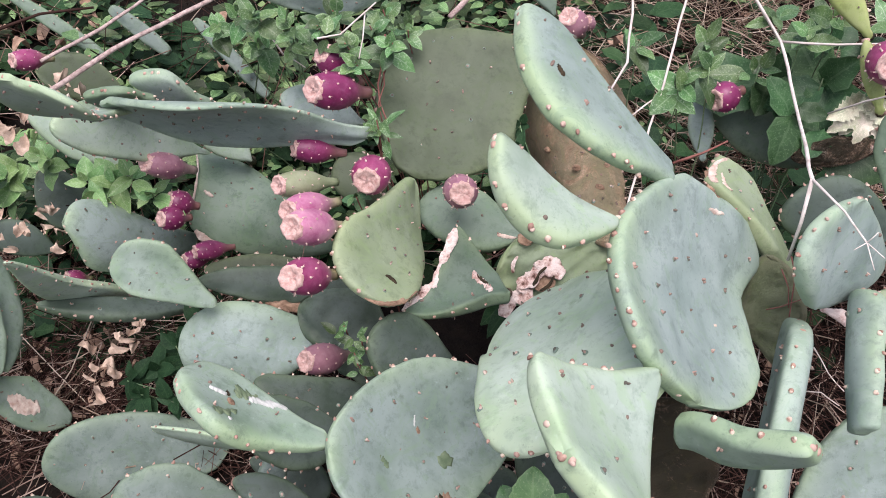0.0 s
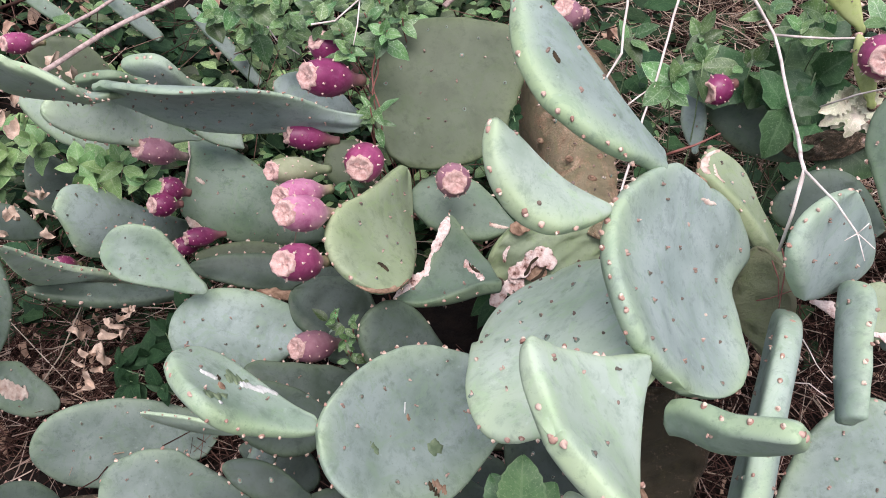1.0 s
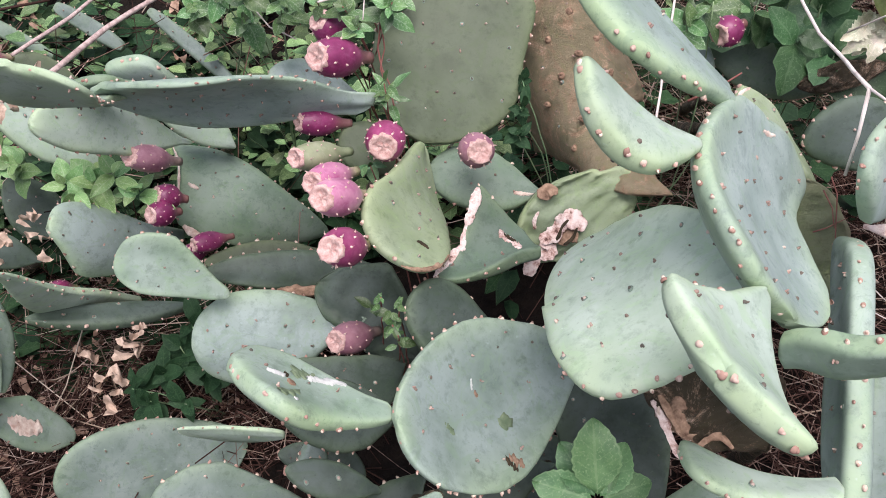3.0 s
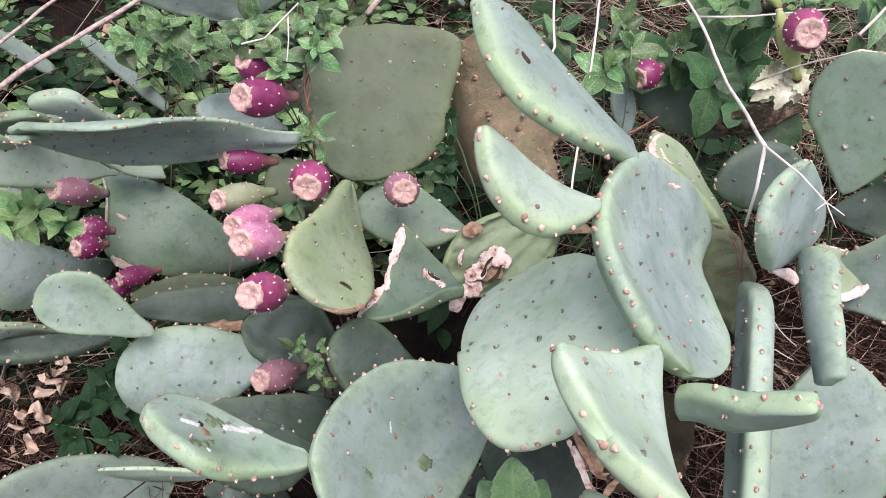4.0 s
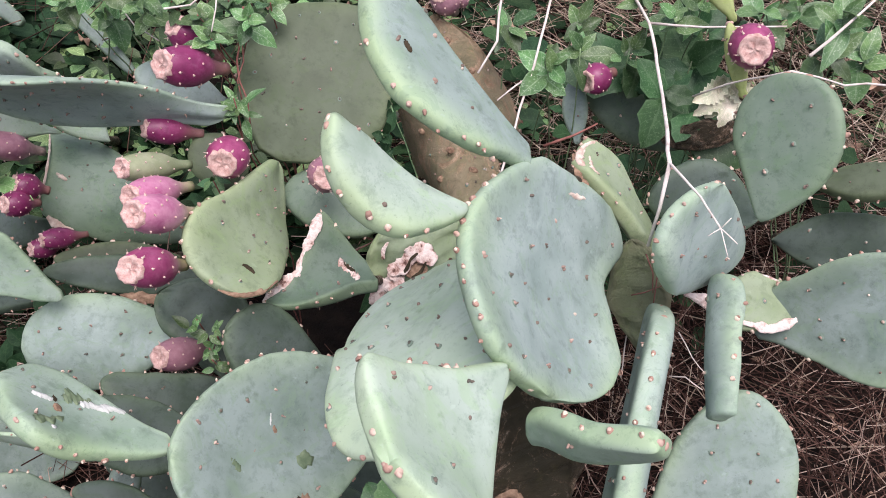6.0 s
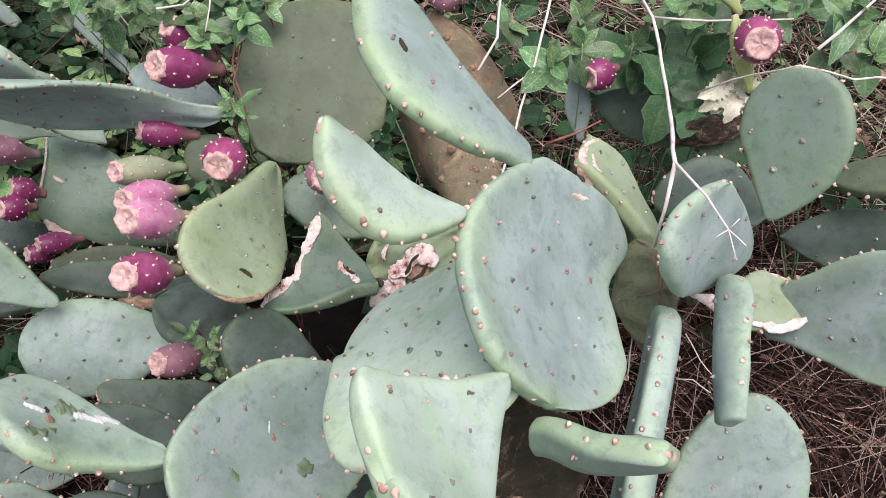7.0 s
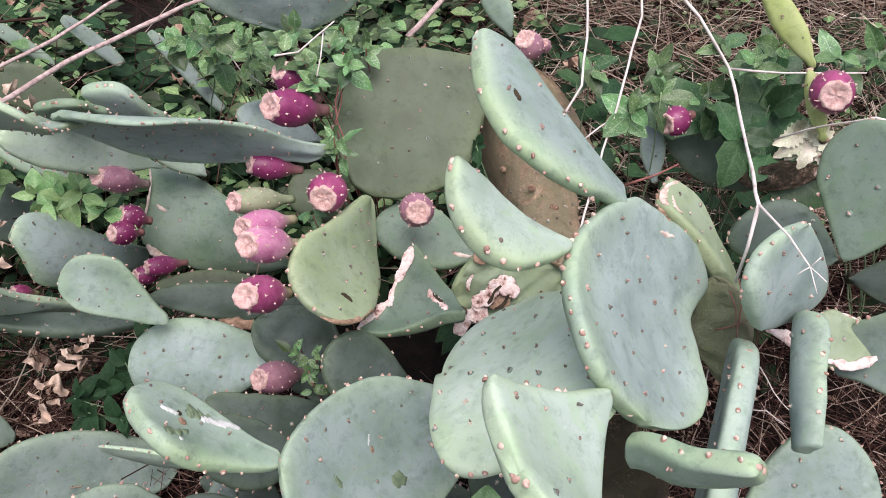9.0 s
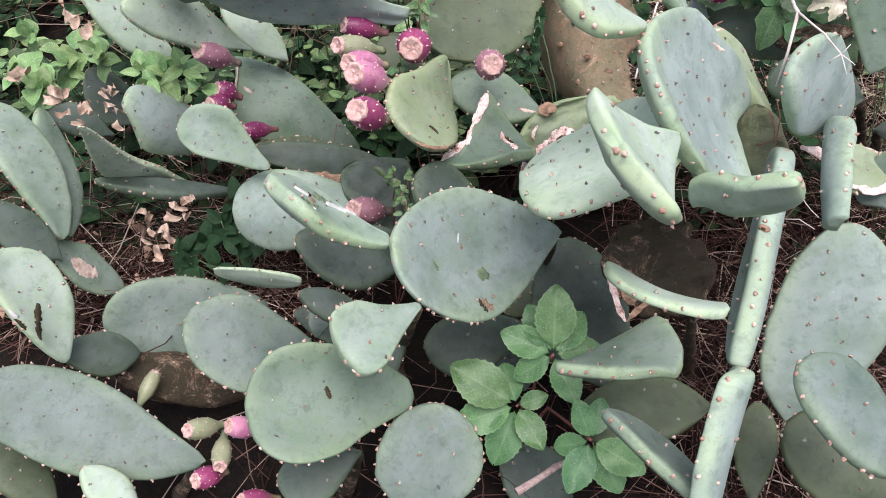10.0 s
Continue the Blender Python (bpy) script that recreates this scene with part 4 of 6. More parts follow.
def streak(owner, mat, v0, x0, v1, x1, wide, name="scar", label="", lift=1.12, seed=1.0, jag=0.35):
    """A ragged, raised strip on a pad's face from (v0, x0) to (v1, x1)."""
    spot, L, width, n = SPOT[owner.name]
    sd = Vector((v0 * 31 + seed, x0 * 17, v1 * 13))
    bm = bmesh.new()
    M, rows = 22, []
    lift += 0.05
    dv, dx = (v1 - v0) * L, (x1 - x0) * width * 0.46
    l = math.hypot(dv, dx) or 1e-4
    for i in range(M + 1):
        f = i / M
        w = wide / 2 * (max(math.sin(math.pi * f), 0.05) ** 0.35) * (1 + 1.6 * jag * noise.noise(sd + Vector((f * 13, 0, 0))))
        mid = wide * 0.5 * jag * noise.noise(sd + Vector((f * 6, 7, 0)))
        row = []
        for c, z in ((-1, 0.8), (-0.8, lift), (0.0, lift + 0.06 + 0.1 * noise.noise(sd + Vector((f * 20, 3, 0)))), (0.8, lift), (1, 0.8)):
            o = mid + c * w
            vv, xx = v0 + (v1 - v0) * f - o * dx / l / L, x0 + (x1 - x0) * f + o * dv / l / (width * 0.46)
            xx = min(max(xx, -1.0), 1.0)
            row.append(bm.verts.new(spot(vv, xx, z * max((1 - min(abs(xx), 0.999) ** 3.33), 0.02) ** 0.3)))
        rows.append(row)
    for r0, r1 in zip(rows, rows[1:]):
        for j in range(4):
            bm.faces.new((r0[j], r0[j + 1], r1[j + 1], r1[j]))
    bmesh.ops.recalc_face_normals(bm, faces=bm.faces)
    return to_object(name, bm, mat, owner, label)


streak(fan_pad, SCAR, 0.281, -0.464, 0.106, -0.611, 0.010, "scar", "brown and white scar")
streak(lsc_pad, SCAR, 0.772, -0.308, 0.401, -0.184, 0.03, "scar", "large beige scar", 1.06)
streak(bge_pad, SCAR, 0.616, -0.885, 0.281, -1.226, 0.012, "scar", "peeling bark", 1.2)
streak(bge_pad, CORK, 0.592, -0.500, 0.219, -1.308, 0.020, "scar", "peeling bark", 1.2, 2.0)
def crust(owner, mat, label, wide, *pts, name="scar", tall=0.4, up=(0.1, -0.6, 0.8)):
    """A lumpy, ragged ridge of dried tissue along pts."""
    P = [Vector(p) for p in pts]
    fine = []
    for i, (p0, p1) in enumerate(zip(P, P[1:])):
        a0, a1 = P[max(i - 1, 0)], P[min(i + 2, len(P) - 1)]
        for k in range(10):
            f = k / 10
            fine.append(0.5 * (2 * p0 + (p1 - a0) * f + (2 * a0 - 5 * p0 + 4 * p1 - a1) * f * f + (3 * p0 - a0 - 3 * p1 + a1) * f**3))
    fine.append(P[-1])
    bm = bmesh.new()
    rings, K = [], 14
    for i, p in enumerate(fine):
        d = (fine[min(i + 1, len(fine) - 1)] - fine[max(i - 1, 0)]).normalized()
        u = Vector(up)
        u = (u - d * u.dot(d)).normalized()
        s = d.cross(u)
        f = i / (len(fine) - 1)
        w = wide / 2 * max(math.sin(math.pi * min(max(f, 0.02), 0.98)), 0.06) ** 0.3 * (1 + 0.6 * noise.noise(p * 70) + 0.3 * noise.noise(p * 260))
        ring = []
        for j in range(K):
            g = j * math.tau / K
            h = 1 + 0.28 * noise.noise(p * 200 + Vector((2 * math.cos(g), 2 * math.sin(g), 3)))
            fold = 0.55 + 0.45 * abs(math.cos(g * 1.5 + 3 * noise.noise(p * 90)))
            ring.append(bm.verts.new(p + s * (w * math.cos(g) * (0.8 + 0.2 * h)) + u * (w * tall * math.sin(g) * h * fold)))
        rings.append(ring)
    for r0, r1 in zip(rings, rings[1:]):
        for j in range(K):
            bm.faces.new((r0[j], r0[(j + 1) % K], r1[(j + 1) % K], r1[j]))
    bm.faces.new(rings[0][::-1])
    bm.faces.new(rings[-1])
    bmesh.ops.recalc_face_normals(bm, faces=bm.faces)
    return to_object(name, bm, mat, owner, label)


streak(white_pad, WHITESCAR, 0.820, 0.000, 0.700, 0.033, 0.0042, "scar", "dried white skin", 1.08, 1.0, 0.6)
streak(white_pad, HOLE, 0.700, 0.099, 0.680, 0.033, 0.002, "hole", "dark split", 1.14, 1.0, 0.4)
streak(white_pad, WHITESCAR, 0.540, 0.231, 0.400, 0.429, 0.0075, "scar", "dried white skin", 1.08, 1.0, 0.5)
streak(white_pad, WHITESCAR, 0.440, 0.297, 0.260, 0.825, 0.0085, "scar", "dried white skin", 1.08, 2.0, 0.5)
streak(white_pad, STAIN, 0.640, 0.264, 0.460, 0.462, 0.012, "stain", "dull green stain", 1.02, 1.0, 0.9)
streak(white_pad, STAIN, 0.860, -0.726, 0.660, -0.363, 0.01, "stain", "dull green stain", 1.02, 1.0, 0.9)
patch(white_pad, CORK, 0.680, -0.132, 0.0085, 0.0085, 0, "scar", "reddish brown scab", 1.1, 0.5)
patch(white_pad, WHITESCAR, 0.740, -0.693, 0.005, 0.0035, 0, "scar", "pale fleck", 1.03, 0.5)
streak(hole_pad, HOLE, 0.820, 0.132, 0.860, -0.165, 0.0065, "hole", "dark dried hole", 1.05, 1.0, 0.3)
streak(tri_pad, TORN, 0.280, 0.462, 0.140, 0.033, 0.013, "scar", "oval whitish scar", 1.06, 1.0, 0.5)
streak(tri_pad, HOLE, 0.240, 0.429, 0.160, 0.264, 0.004, "hole", "dark split", 1.16, 1.0, 0.7)
streak(mid_pad, STAIN, 0.760, -0.198, 0.720, -0.363, 0.008, "stain", "olive stain", 1.03, 1.0, 0.5)
patch(mid_pad, CORK, 0.560, -0.066, 0.009, 0.005, 1.2, "scar", "small brown scab", 1.06, 0.5)
streak(mid_pad, WHITESCAR, 0.580, 0.165, 0.580, 0.000, 0.0022, "scar", "pale scratch", 1.03, 1.0, 0.4)
patch(mid_pad, STAIN, 0.440, -0.429, 0.018, 0.013, 0.5, "stain", "olive stain", 1.02, 0.9)
streak(mid_pad, HOLE, 0.500, -0.726, 0.460, -0.891, 0.006, "hole", "dark dried split", 1.06, 1.0, 0.8)
streak(mid_pad, CORK, 0.480, -0.726, 0.420, -0.891, 0.008, "scar", "brown edge of the split", 1.03, 1.0, 0.8)
streak(tr_pad, HOLE, 0.820, -0.462, 0.780, -0.495, 0.005, "hole", "small dark hole", 1.04, 1.0, 0.4)
streak(cut_pad, SCAR, 0.960, -0.231, 0.900, -0.264, 0.007, "scar", "small pinkish scar", 1.08, 1.0, 0.4)
streak(brn_pad, SCAR, 0.840, -0.891, 0.520, -0.990, 0.006, "scar", "pale flaking edge", 1.1, 1.0, 0.9)
streak(brn_pad, SCAR, 0.740, -0.660, 0.480, -0.759, 0.004, "scar", "pale flaking streak", 1.06, 1.0, 0.9)
streak(big_pad, SCAR, 0.100, 0.165, 0.080, -0.132, 0.006, "scar", "light orange scab", 1.03, 1.0, 0.4)
streak(lb_pad, HOLE, 0.420, -0.990, 0.320, -0.990, 0.008, "hole", "dark slit", 1.05, 1.0, 0.5)
streak(lb_pad, HOLE, 0.520, -0.198, 0.220, -0.792, 0.01, "hole", "dark slit", 1.05, 1.0, 0.6)
streak(lb_pad, WHITESCAR, 0.500, -0.990, 0.420, -0.957, 0.01, "scar", "white dried skin", 1.08, 1.0, 0.4)
streak(lf_pad, HOLE, 0.560, 0.231, 0.540, 0.000, 0.007, "hole", "dark mark", 1.04, 1.0, 0.6)
crust(hole_pad, CORK, "brown corky edge", 0.006, (-0.151, 0.657, 0.510), (-0.137, 0.658, 0.502), (-0.122, 0.665, 0.494), (-0.109, 0.679, 0.486), (-0.096, 0.706, 0.475), tall=0.5)
crust(cut_pad, SCAR, "corky cut edge", 0.0115, (-0.534, 1.066, 0.248), (-0.523, 1.062, 0.236), (-0.510, 1.061, 0.226), (-0.498, 1.063, 0.220), tall=0.5)
crust(cut_pad, SCAR, "corky cut edge", 0.004, (-0.569, 1.230, 0.296), (-0.540, 1.154, 0.316), (-0.535, 1.108, 0.301), (-0.539, 1.087, 0.285), (-0.546, 1.076, 0.268), tall=0.5)
crust(brn_pad, CORK, "brown corky rim", 0.012, (0.238, 0.778, 0.613), (0.240, 0.750, 0.603), (0.254, 0.739, 0.585), (0.271, 0.734, 0.567), (0.294, 0.727, 0.540), tall=0.4)
crust(brn_pad, SCAR, "pale flaking edge", 0.006, (0.266, 0.807, 0.610), (0.251, 0.794, 0.613), (0.241, 0.774, 0.613), (0.238, 0.760, 0.611), tall=0.6)
crust(cutr_pad, TORN, "torn pinkish edge", 0.011, (0.445, 0.677, 0.450), (0.461, 0.672, 0.450), (0.484, 0.671, 0.445), (0.505, 0.674, 0.453), (0.526, 0.684, 0.454), tall=0.35)
crust(cutr_pad, TORN, "pinkish edge", 0.0035, (0.452, 0.723, 0.482), (0.488, 0.726, 0.476), (0.514, 0.714, 0.465), (0.527, 0.693, 0.453), tall=0.5)
crust(cutr_pad, CORK, "dry reddish fibre", 0.004, (0.514, 0.680, 0.456), (0.525, 0.672, 0.449), (0.544, 0.661, 0.452), tall=0.6)
crust(rwood_pad, TORN, "pinkish torn fibres", 0.012, (0.348, 0.638, 0.537), (0.359, 0.632, 0.537), (0.368, 0.627, 0.537), (0.374, 0.618, 0.532), tall=0.4)
crust(bge_pad, TORN, "peeling whitish bark", 0.01, (0.108, 0.523, 0.412), (0.116, 0.501, 0.405), (0.121, 0.478, 0.396), (0.129, 0.457, 0.389), tall=0.3)
crust(bge_pad, CORK, "reddish brown bark", 0.009, (0.116, 0.526, 0.417), (0.124, 0.504, 0.409), (0.129, 0.486, 0.403), tall=0.3)
crust(bge_pad, CORK, "reddish brown bark", 0.008, (0.130, 0.456, 0.390), (0.144, 0.468, 0.400), (0.154, 0.473, 0.406), (0.167, 0.473, 0.410), (0.176, 0.459, 0.408), tall=0.3)
crust(trkl_pad, CORK, "old brown woody stem", 0.02, (-0.342, 0.830, 0.311), (-0.301, 0.835, 0.302), (-0.261, 0.841, 0.294), (-0.215, 0.843, 0.284), tall=0.9, name="stem")
crust(tri_pad, TORN, "torn whitish edge", 0.0108, (-0.054, 0.793, 0.504), (-0.058, 0.783, 0.492), (-0.065, 0.771, 0.480), (-0.071, 0.762, 0.471), tall=0.15)
crust(tri_pad, TORN, "torn whitish edge", 0.0065, (-0.069, 0.766, 0.473), (-0.075, 0.754, 0.462), (-0.078, 0.743, 0.454), (-0.080, 0.737, 0.450), tall=0.3)
crust(tri_pad, TORN, "torn whitish edge", 0.0175, (-0.078, 0.742, 0.454), (-0.087, 0.733, 0.446), (-0.100, 0.718, 0.443), (-0.116, 0.704, 0.440), tall=0.12)
crust(stump_pad, TORN, "torn whitish bark", 0.006, (0.022, 0.813, 0.409), (0.022, 0.819, 0.420), (0.028, 0.824, 0.430), tall=0.12)
crust(stump_pad, TORN, "torn whitish bark", 0.022, (0.061, 0.823, 0.424), (0.058, 0.817, 0.413), (0.046, 0.809, 0.401), (0.028, 0.805, 0.395), tall=0.12)
crust(stump_pad, TORN, "torn whitish bark", 0.024, (0.028, 0.805, 0.393), (0.043, 0.804, 0.389), (0.038, 0.799, 0.382), (0.025, 0.795, 0.376), tall=0.12)
crust(stump_pad, TORN, "torn whitish bark", 0.021, (0.023, 0.801, 0.386), (0.017, 0.793, 0.371), (0.010, 0.783, 0.353), tall=0.12)
crust(stump_pad, TORN, "torn whitish bark", 0.024, (0.061, 0.824, 0.423), (0.073, 0.821, 0.416), (0.091, 0.815, 0.404), tall=0.12)
crust(stump_pad, CORK, "brown bark", 0.026, (0.052, 0.804, 0.389), (0.066, 0.810, 0.397), (0.079, 0.813, 0.401), tall=0.12)
crust(stump_pad, HOLE, "dark split in the bark", 0.005, (0.045, 0.800, 0.392), (0.053, 0.805, 0.401), (0.058, 0.811, 0.412), (0.067, 0.816, 0.419), tall=0.12)
crust(stump_pad, HOLE, "dark split in the bark", 0.004, (0.059, 0.799, 0.390), (0.071, 0.803, 0.397), (0.078, 0.810, 0.409), tall=0.12)
crust(stump_pad, CORK, "brown bark", 0.02, (0.035, 0.832, 0.443), (0.040, 0.838, 0.453), (0.055, 0.838, 0.451), tall=0.12)
for v, x in ((0.25, -0.5), (0.32, 0.1), (0.4, -0.2), (0.45, 0.5), (0.5, -0.6), (0.55, 0.0), (0.62, -0.35), (0.66, 0.4), (0.72, -0.05), (0.78, -0.5), (0.82, 0.3), (0.9, 0.0)):
    bm = bmesh.new()
    rise = SPOT[old_pad.name][0](v, x, 1.0)
    knob(bm, rise, SPOT[old_pad.name][3], 0.0055, 0.004, 10)
    knob(bm, rise + SPOT[old_pad.name][3] * 0.002, SPOT[old_pad.name][3], 0.0028, 0.004, 8)
    to_object("knot", bm, CORK, old_pad, "brown corky knot")
for mat, r, h in ((CORK, 0.0055, 0.003), (HOLE, 0.0032, 0.0038)):
    bm = bmesh.new()
    at = SPOT[stem_pad.name][0](0.628, 1, 0.2)
    knob(bm, at, at - SPOT[stem_pad.name][0](0.628, 1 * 0.5, 0), r, h, 12)
    to_object("knot", bm, mat, stem_pad, "round brown knot")


# ---- fruit ----
fruits = [0]


def fruit(parent, mat, base, tip, width):
    """A prickly pear: a narrow foot, a fat body and a flat, scarred crown."""
    fruits[0] += 1
    rnd = random.Random(500 + fruits[0])
    B, T = Vector(base), Vector(tip)
    a = T - B
    L = max(a.length, width * 1.25)
    a.normalize()
    B = T - a * L
    q = a.to_track_quat("Z", "Y").to_matrix()
    seed = Vector((fruits[0] * 2.3, 0, 0))
    prof = [(0, 0.33), (0.08, 0.33), (0.17, 0.37), (0.28, 0.56), (0.42, 0.86), (0.58, 1.0), (0.76, 0.97), (0.88, 0.84), (0.95, 0.70), (0.985, 0.62), (0.96, 0.52), (0.92, 0.40), (0.90, 0.2)]
    bm = bmesh.new()
    fl = bm.verts.layers.float.new("foot")
    K, rings = 20, []
    for v, r in prof:
        ring = []
        for j in range(K):
            g = j * math.tau / K
            rr = r * width / 2 * (1 + 0.07 * noise.noise(seed + Vector((math.cos(g), math.sin(g), v * 2))))
            vert = bm.verts.new(B + q @ Vector((rr * math.cos(g), rr * math.sin(g), v * L)))
            vert[fl] = max(0.0, 1 - v / 0.44) ** 0.7 * 0.95
            ring.append(vert)
        rings.append(ring)
    for i, (r0, r1) in enumerate(zip(rings, rings[1:])):
        for j in range(K):
            bm.faces.new((r0[j], r0[(j + 1) % K], r1[(j + 1) % K], r1[j]))
    bm.faces.new(rings[0][::-1])
    bm.faces.new(rings[-1])
    body = to_object("fruit", bm, mat, parent, mat.name.replace("_", " ").replace("fruit ", "") + " prickly pear fruit")
    sc = bmesh.new()
    last = None
    for v, r in ((0.95, 0.68), (1.0, 0.64), (1.005, 0.55), (0.975, 0.40), (0.955, 0.24), (0.962, 0.08)):
        ring = []
        for j in range(K):
            g = j * math.tau / K
            rr = r * width / 2 * (1 + 0.10 * noise.noise(seed + Vector((3 * math.cos(g), 3 * math.sin(g), 9))) + (0.07 if r > 0.6 and j % 2 else 0))
            ring.append(sc.verts.new(B + q @ Vector((rr * math.cos(g), rr * math.sin(g), v * L + 0.0012 * math.sin(5 * g + v * 40)))))
        if last:
            for j in range(K):
                sc.faces.new((last[j], last[(j + 1) % K], ring[(j + 1) % K], ring[j]))
        last = ring
    sc.faces.new(last)
    to_object("flower_scar", sc, FLOWERSCAR, body, "pale corky flower scar")
    gl = bmesh.new()
    for i in range(26):
        k = (i + 0.5) / 26
        v = 0.3 + 0.66 * k**0.8
        r = next(r0 + (r1 - r0) * (v - v0) / (v1 - v0) for (v0, r0), (v1, r1) in zip(prof, prof[1:]) if v0 <= v <= v1)
        g = i * 2.4 + rnd.uniform(-0.2, 0.2)
        out = q @ Vector((math.cos(g), math.sin(g), 0.15))
        at = B + q @ Vector((r * width / 2 * math.cos(g), r * width / 2 * math.sin(g), v * L))
        knob(gl, at, out, width * 0.03, width * 0.035, 6)
        for b in range(3):
            knob(gl, at, out + Vector((rnd.uniform(-0.5, 0.5), rnd.uniform(-0.5, 0.5), rnd.uniform(-0.5, 0.5))), width * 0.008, width * rnd.uniform(0.035, 0.07 if k < 0.75 else 0.13), 4)
    tagged(to_object("glochid_cover", gl, GLOCHID, body, "tiny pale tufts of bristles"), kind="stuff")
    return body


fruit(main, MAGENTA, (-0.159, 0.878, 0.541), (-0.166, 0.810, 0.562), 0.05)
fruit(main, DUSTY, (-0.058, 0.891, 0.492), (-0.047, 0.832, 0.529), 0.046)
fruit(left, MAGENTA, (-0.188, 0.679, 0.525), (-0.217, 0.608, 0.587), 0.042)
fruit(left, DUSTY, (-0.196, 0.733, 0.320), (-0.246, 0.678, 0.367), 0.042)
fruit(main, PURPLE, (-0.179, 0.952, 0.603), (-0.239, 0.887, 0.646), 0.05)
fruit(main, PURPLE, (-0.195, 0.990, 0.593), (-0.240, 0.968, 0.654), 0.044)
fruit(left, PINK, (-0.188, 0.744, 0.543), (-0.229, 0.677, 0.598), 0.043)
fruit(left, PINK, (-0.199, 0.785, 0.548), (-0.241, 0.709, 0.593), 0.037)
fruit(left, UNRIPE, (-0.207, 0.823, 0.550), (-0.264, 0.760, 0.591), 0.034)
fruit(main, PURPLE, (-0.211, 0.911, 0.532), (-0.276, 0.886, 0.557), 0.036)
fruit(left, DUSTY, (-0.508, 1.075, 0.373), (-0.558, 1.014, 0.433), 0.044)
fruit(left, PURPLE, (-0.509, 1.046, 0.320), (-0.544, 1.024, 0.348), 0.043)
fruit(left, PURPLE, (-0.514, 1.024, 0.313), (-0.548, 0.987, 0.339), 0.04)
fruit(left, PURPLE, (-0.418, 0.948, 0.319), (-0.469, 0.912, 0.338), 0.03)
fruit(left, PURPLE, (-0.456, 0.950, 0.294), (-0.494, 0.919, 0.312), 0.03)
fruit(left, MAGENTA, (-0.763, 1.205, 0.506), (-0.803, 1.152, 0.530), 0.036)
fruit(left, MAGENTA, (-0.716, 0.999, 0.187), (-0.742, 0.972, 0.215), 0.026)
fruit(rear, PURPLE, (0.319, 0.993, 0.589), (0.282, 0.968, 0.590), 0.042)
fruit(rear, MAGENTA, (0.434, 0.873, 0.707), (0.424, 0.826, 0.723), 0.05)
fruit(rear, DUSTY, (0.115, 1.120, 0.604), (0.090, 1.090, 0.649), 0.042)
fruit(rear, DUSTY, (0.128, 1.123, 0.612), (0.119, 1.103, 0.637), 0.02)
fruit(front, UNRIPE, (-0.560, 0.470, 0.128), (-0.543, 0.530, 0.150), 0.024)
fruit(front, PINK, (-0.336, 0.396, 0.208), (-0.377, 0.374, 0.243), 0.03)
fruit(front, UNRIPE, (-0.388, 0.392, 0.221), (-0.423, 0.353, 0.258), 0.028)
fruit(front, UNRIPE, (-0.391, 0.390, 0.208), (-0.378, 0.324, 0.223), 0.026)
fruit(front, MAGENTA, (-0.382, 0.347, 0.177), (-0.412, 0.314, 0.204), 0.03)
fruit(front, MAGENTA, (-0.311, 0.329, 0.147), (-0.354, 0.304, 0.179), 0.028)


# ---- dry twigs ----
def tube(bm, pts, r0, r1, sides=6, wob=0.0):
    P = [Vector(p) for p in pts]
    fine = []
    for p0, p1 in zip(P, P[1:]):
        m = max(2, int((p1 - p0).length / 0.03))
        for i in range(m):
            fine.append(p0.lerp(p1, i / m))
    fine.append(P[-1])
    rings = []
    for i, p in enumerate(fine):
        d = (fine[min(i + 1, len(fine) - 1)] - fine[max(i - 1, 0)]).normalized()
        q = d.to_track_quat("Z", "Y").to_matrix()
        f = i / (len(fine) - 1)
        r = (r0 + (r1 - r0) * f) * (1 + 0.18 * noise.noise(p * 60))
        c = p + Vector((noise.noise(p * 25), noise.noise(p * 25 + Vector((9, 0, 0))), noise.noise(p * 25 + Vector((0, 9, 0))))) * wob
        rings.append([bm.verts.new(c + q @ Vector((r * math.cos(j * math.tau / sides), r * math.sin(j * math.tau / sides), 0))) for j in range(sides)])
    for a, b in zip(rings, rings[1:]):
        for j in range(sides):
            bm.faces.new((a[j], a[(j + 1) % sides], b[(j + 1) % sides], b[j]))
    bm.faces.new(rings[0][::-1])
    bm.faces.new(rings[-1])


def trunk(plant, top, root):
    """An old corky stem that carries a pad and leans back to the ground."""
    bm = bmesh.new()
    t, r = Vector(top), Vector(root)
    tube(bm, [t, t.lerp(r, 0.35), t.lerp(r, 0.7), r], 0.006, 0.014, 9, 0.004)
    to_object("stem", bm, OLDSHADE, plant, "old corky stem")


trunk(main, (0.208, 0.641, 0.675), (0.453, 1.619, -0.020))
trunk(main, (0.139, 0.476, 0.670), (0.289, 1.050, -0.020))
trunk(main, (0.049, 0.614, 0.391), (0.066, 0.907, -0.020))
trunk(left, (-0.565, 1.109, 0.187), (-0.647, 1.298, -0.020))
trunk(left, (-0.217, 1.077, 0.471), (-0.358, 1.809, -0.020))
trunk(main, (0.012, 0.757, 0.424), (0.033, 1.226, -0.020))
trunk(main, (0.128, 0.825, 0.355), (0.189, 1.191, -0.020))
trunk(main, (-0.043, 0.679, 0.360), (-0.057, 0.988, -0.020))
trunk(main, (0.223, 0.337, 0.463), (0.373, 0.559, -0.020))
trunk(right, (0.362, 0.403, 0.263), (0.468, 0.516, -0.020))
trunk(rear, (0.480, 0.990, 0.492), (0.840, 1.711, -0.020))
trunk(front, (-0.445, 0.394, 0.126), (-0.508, 0.422, -0.020))
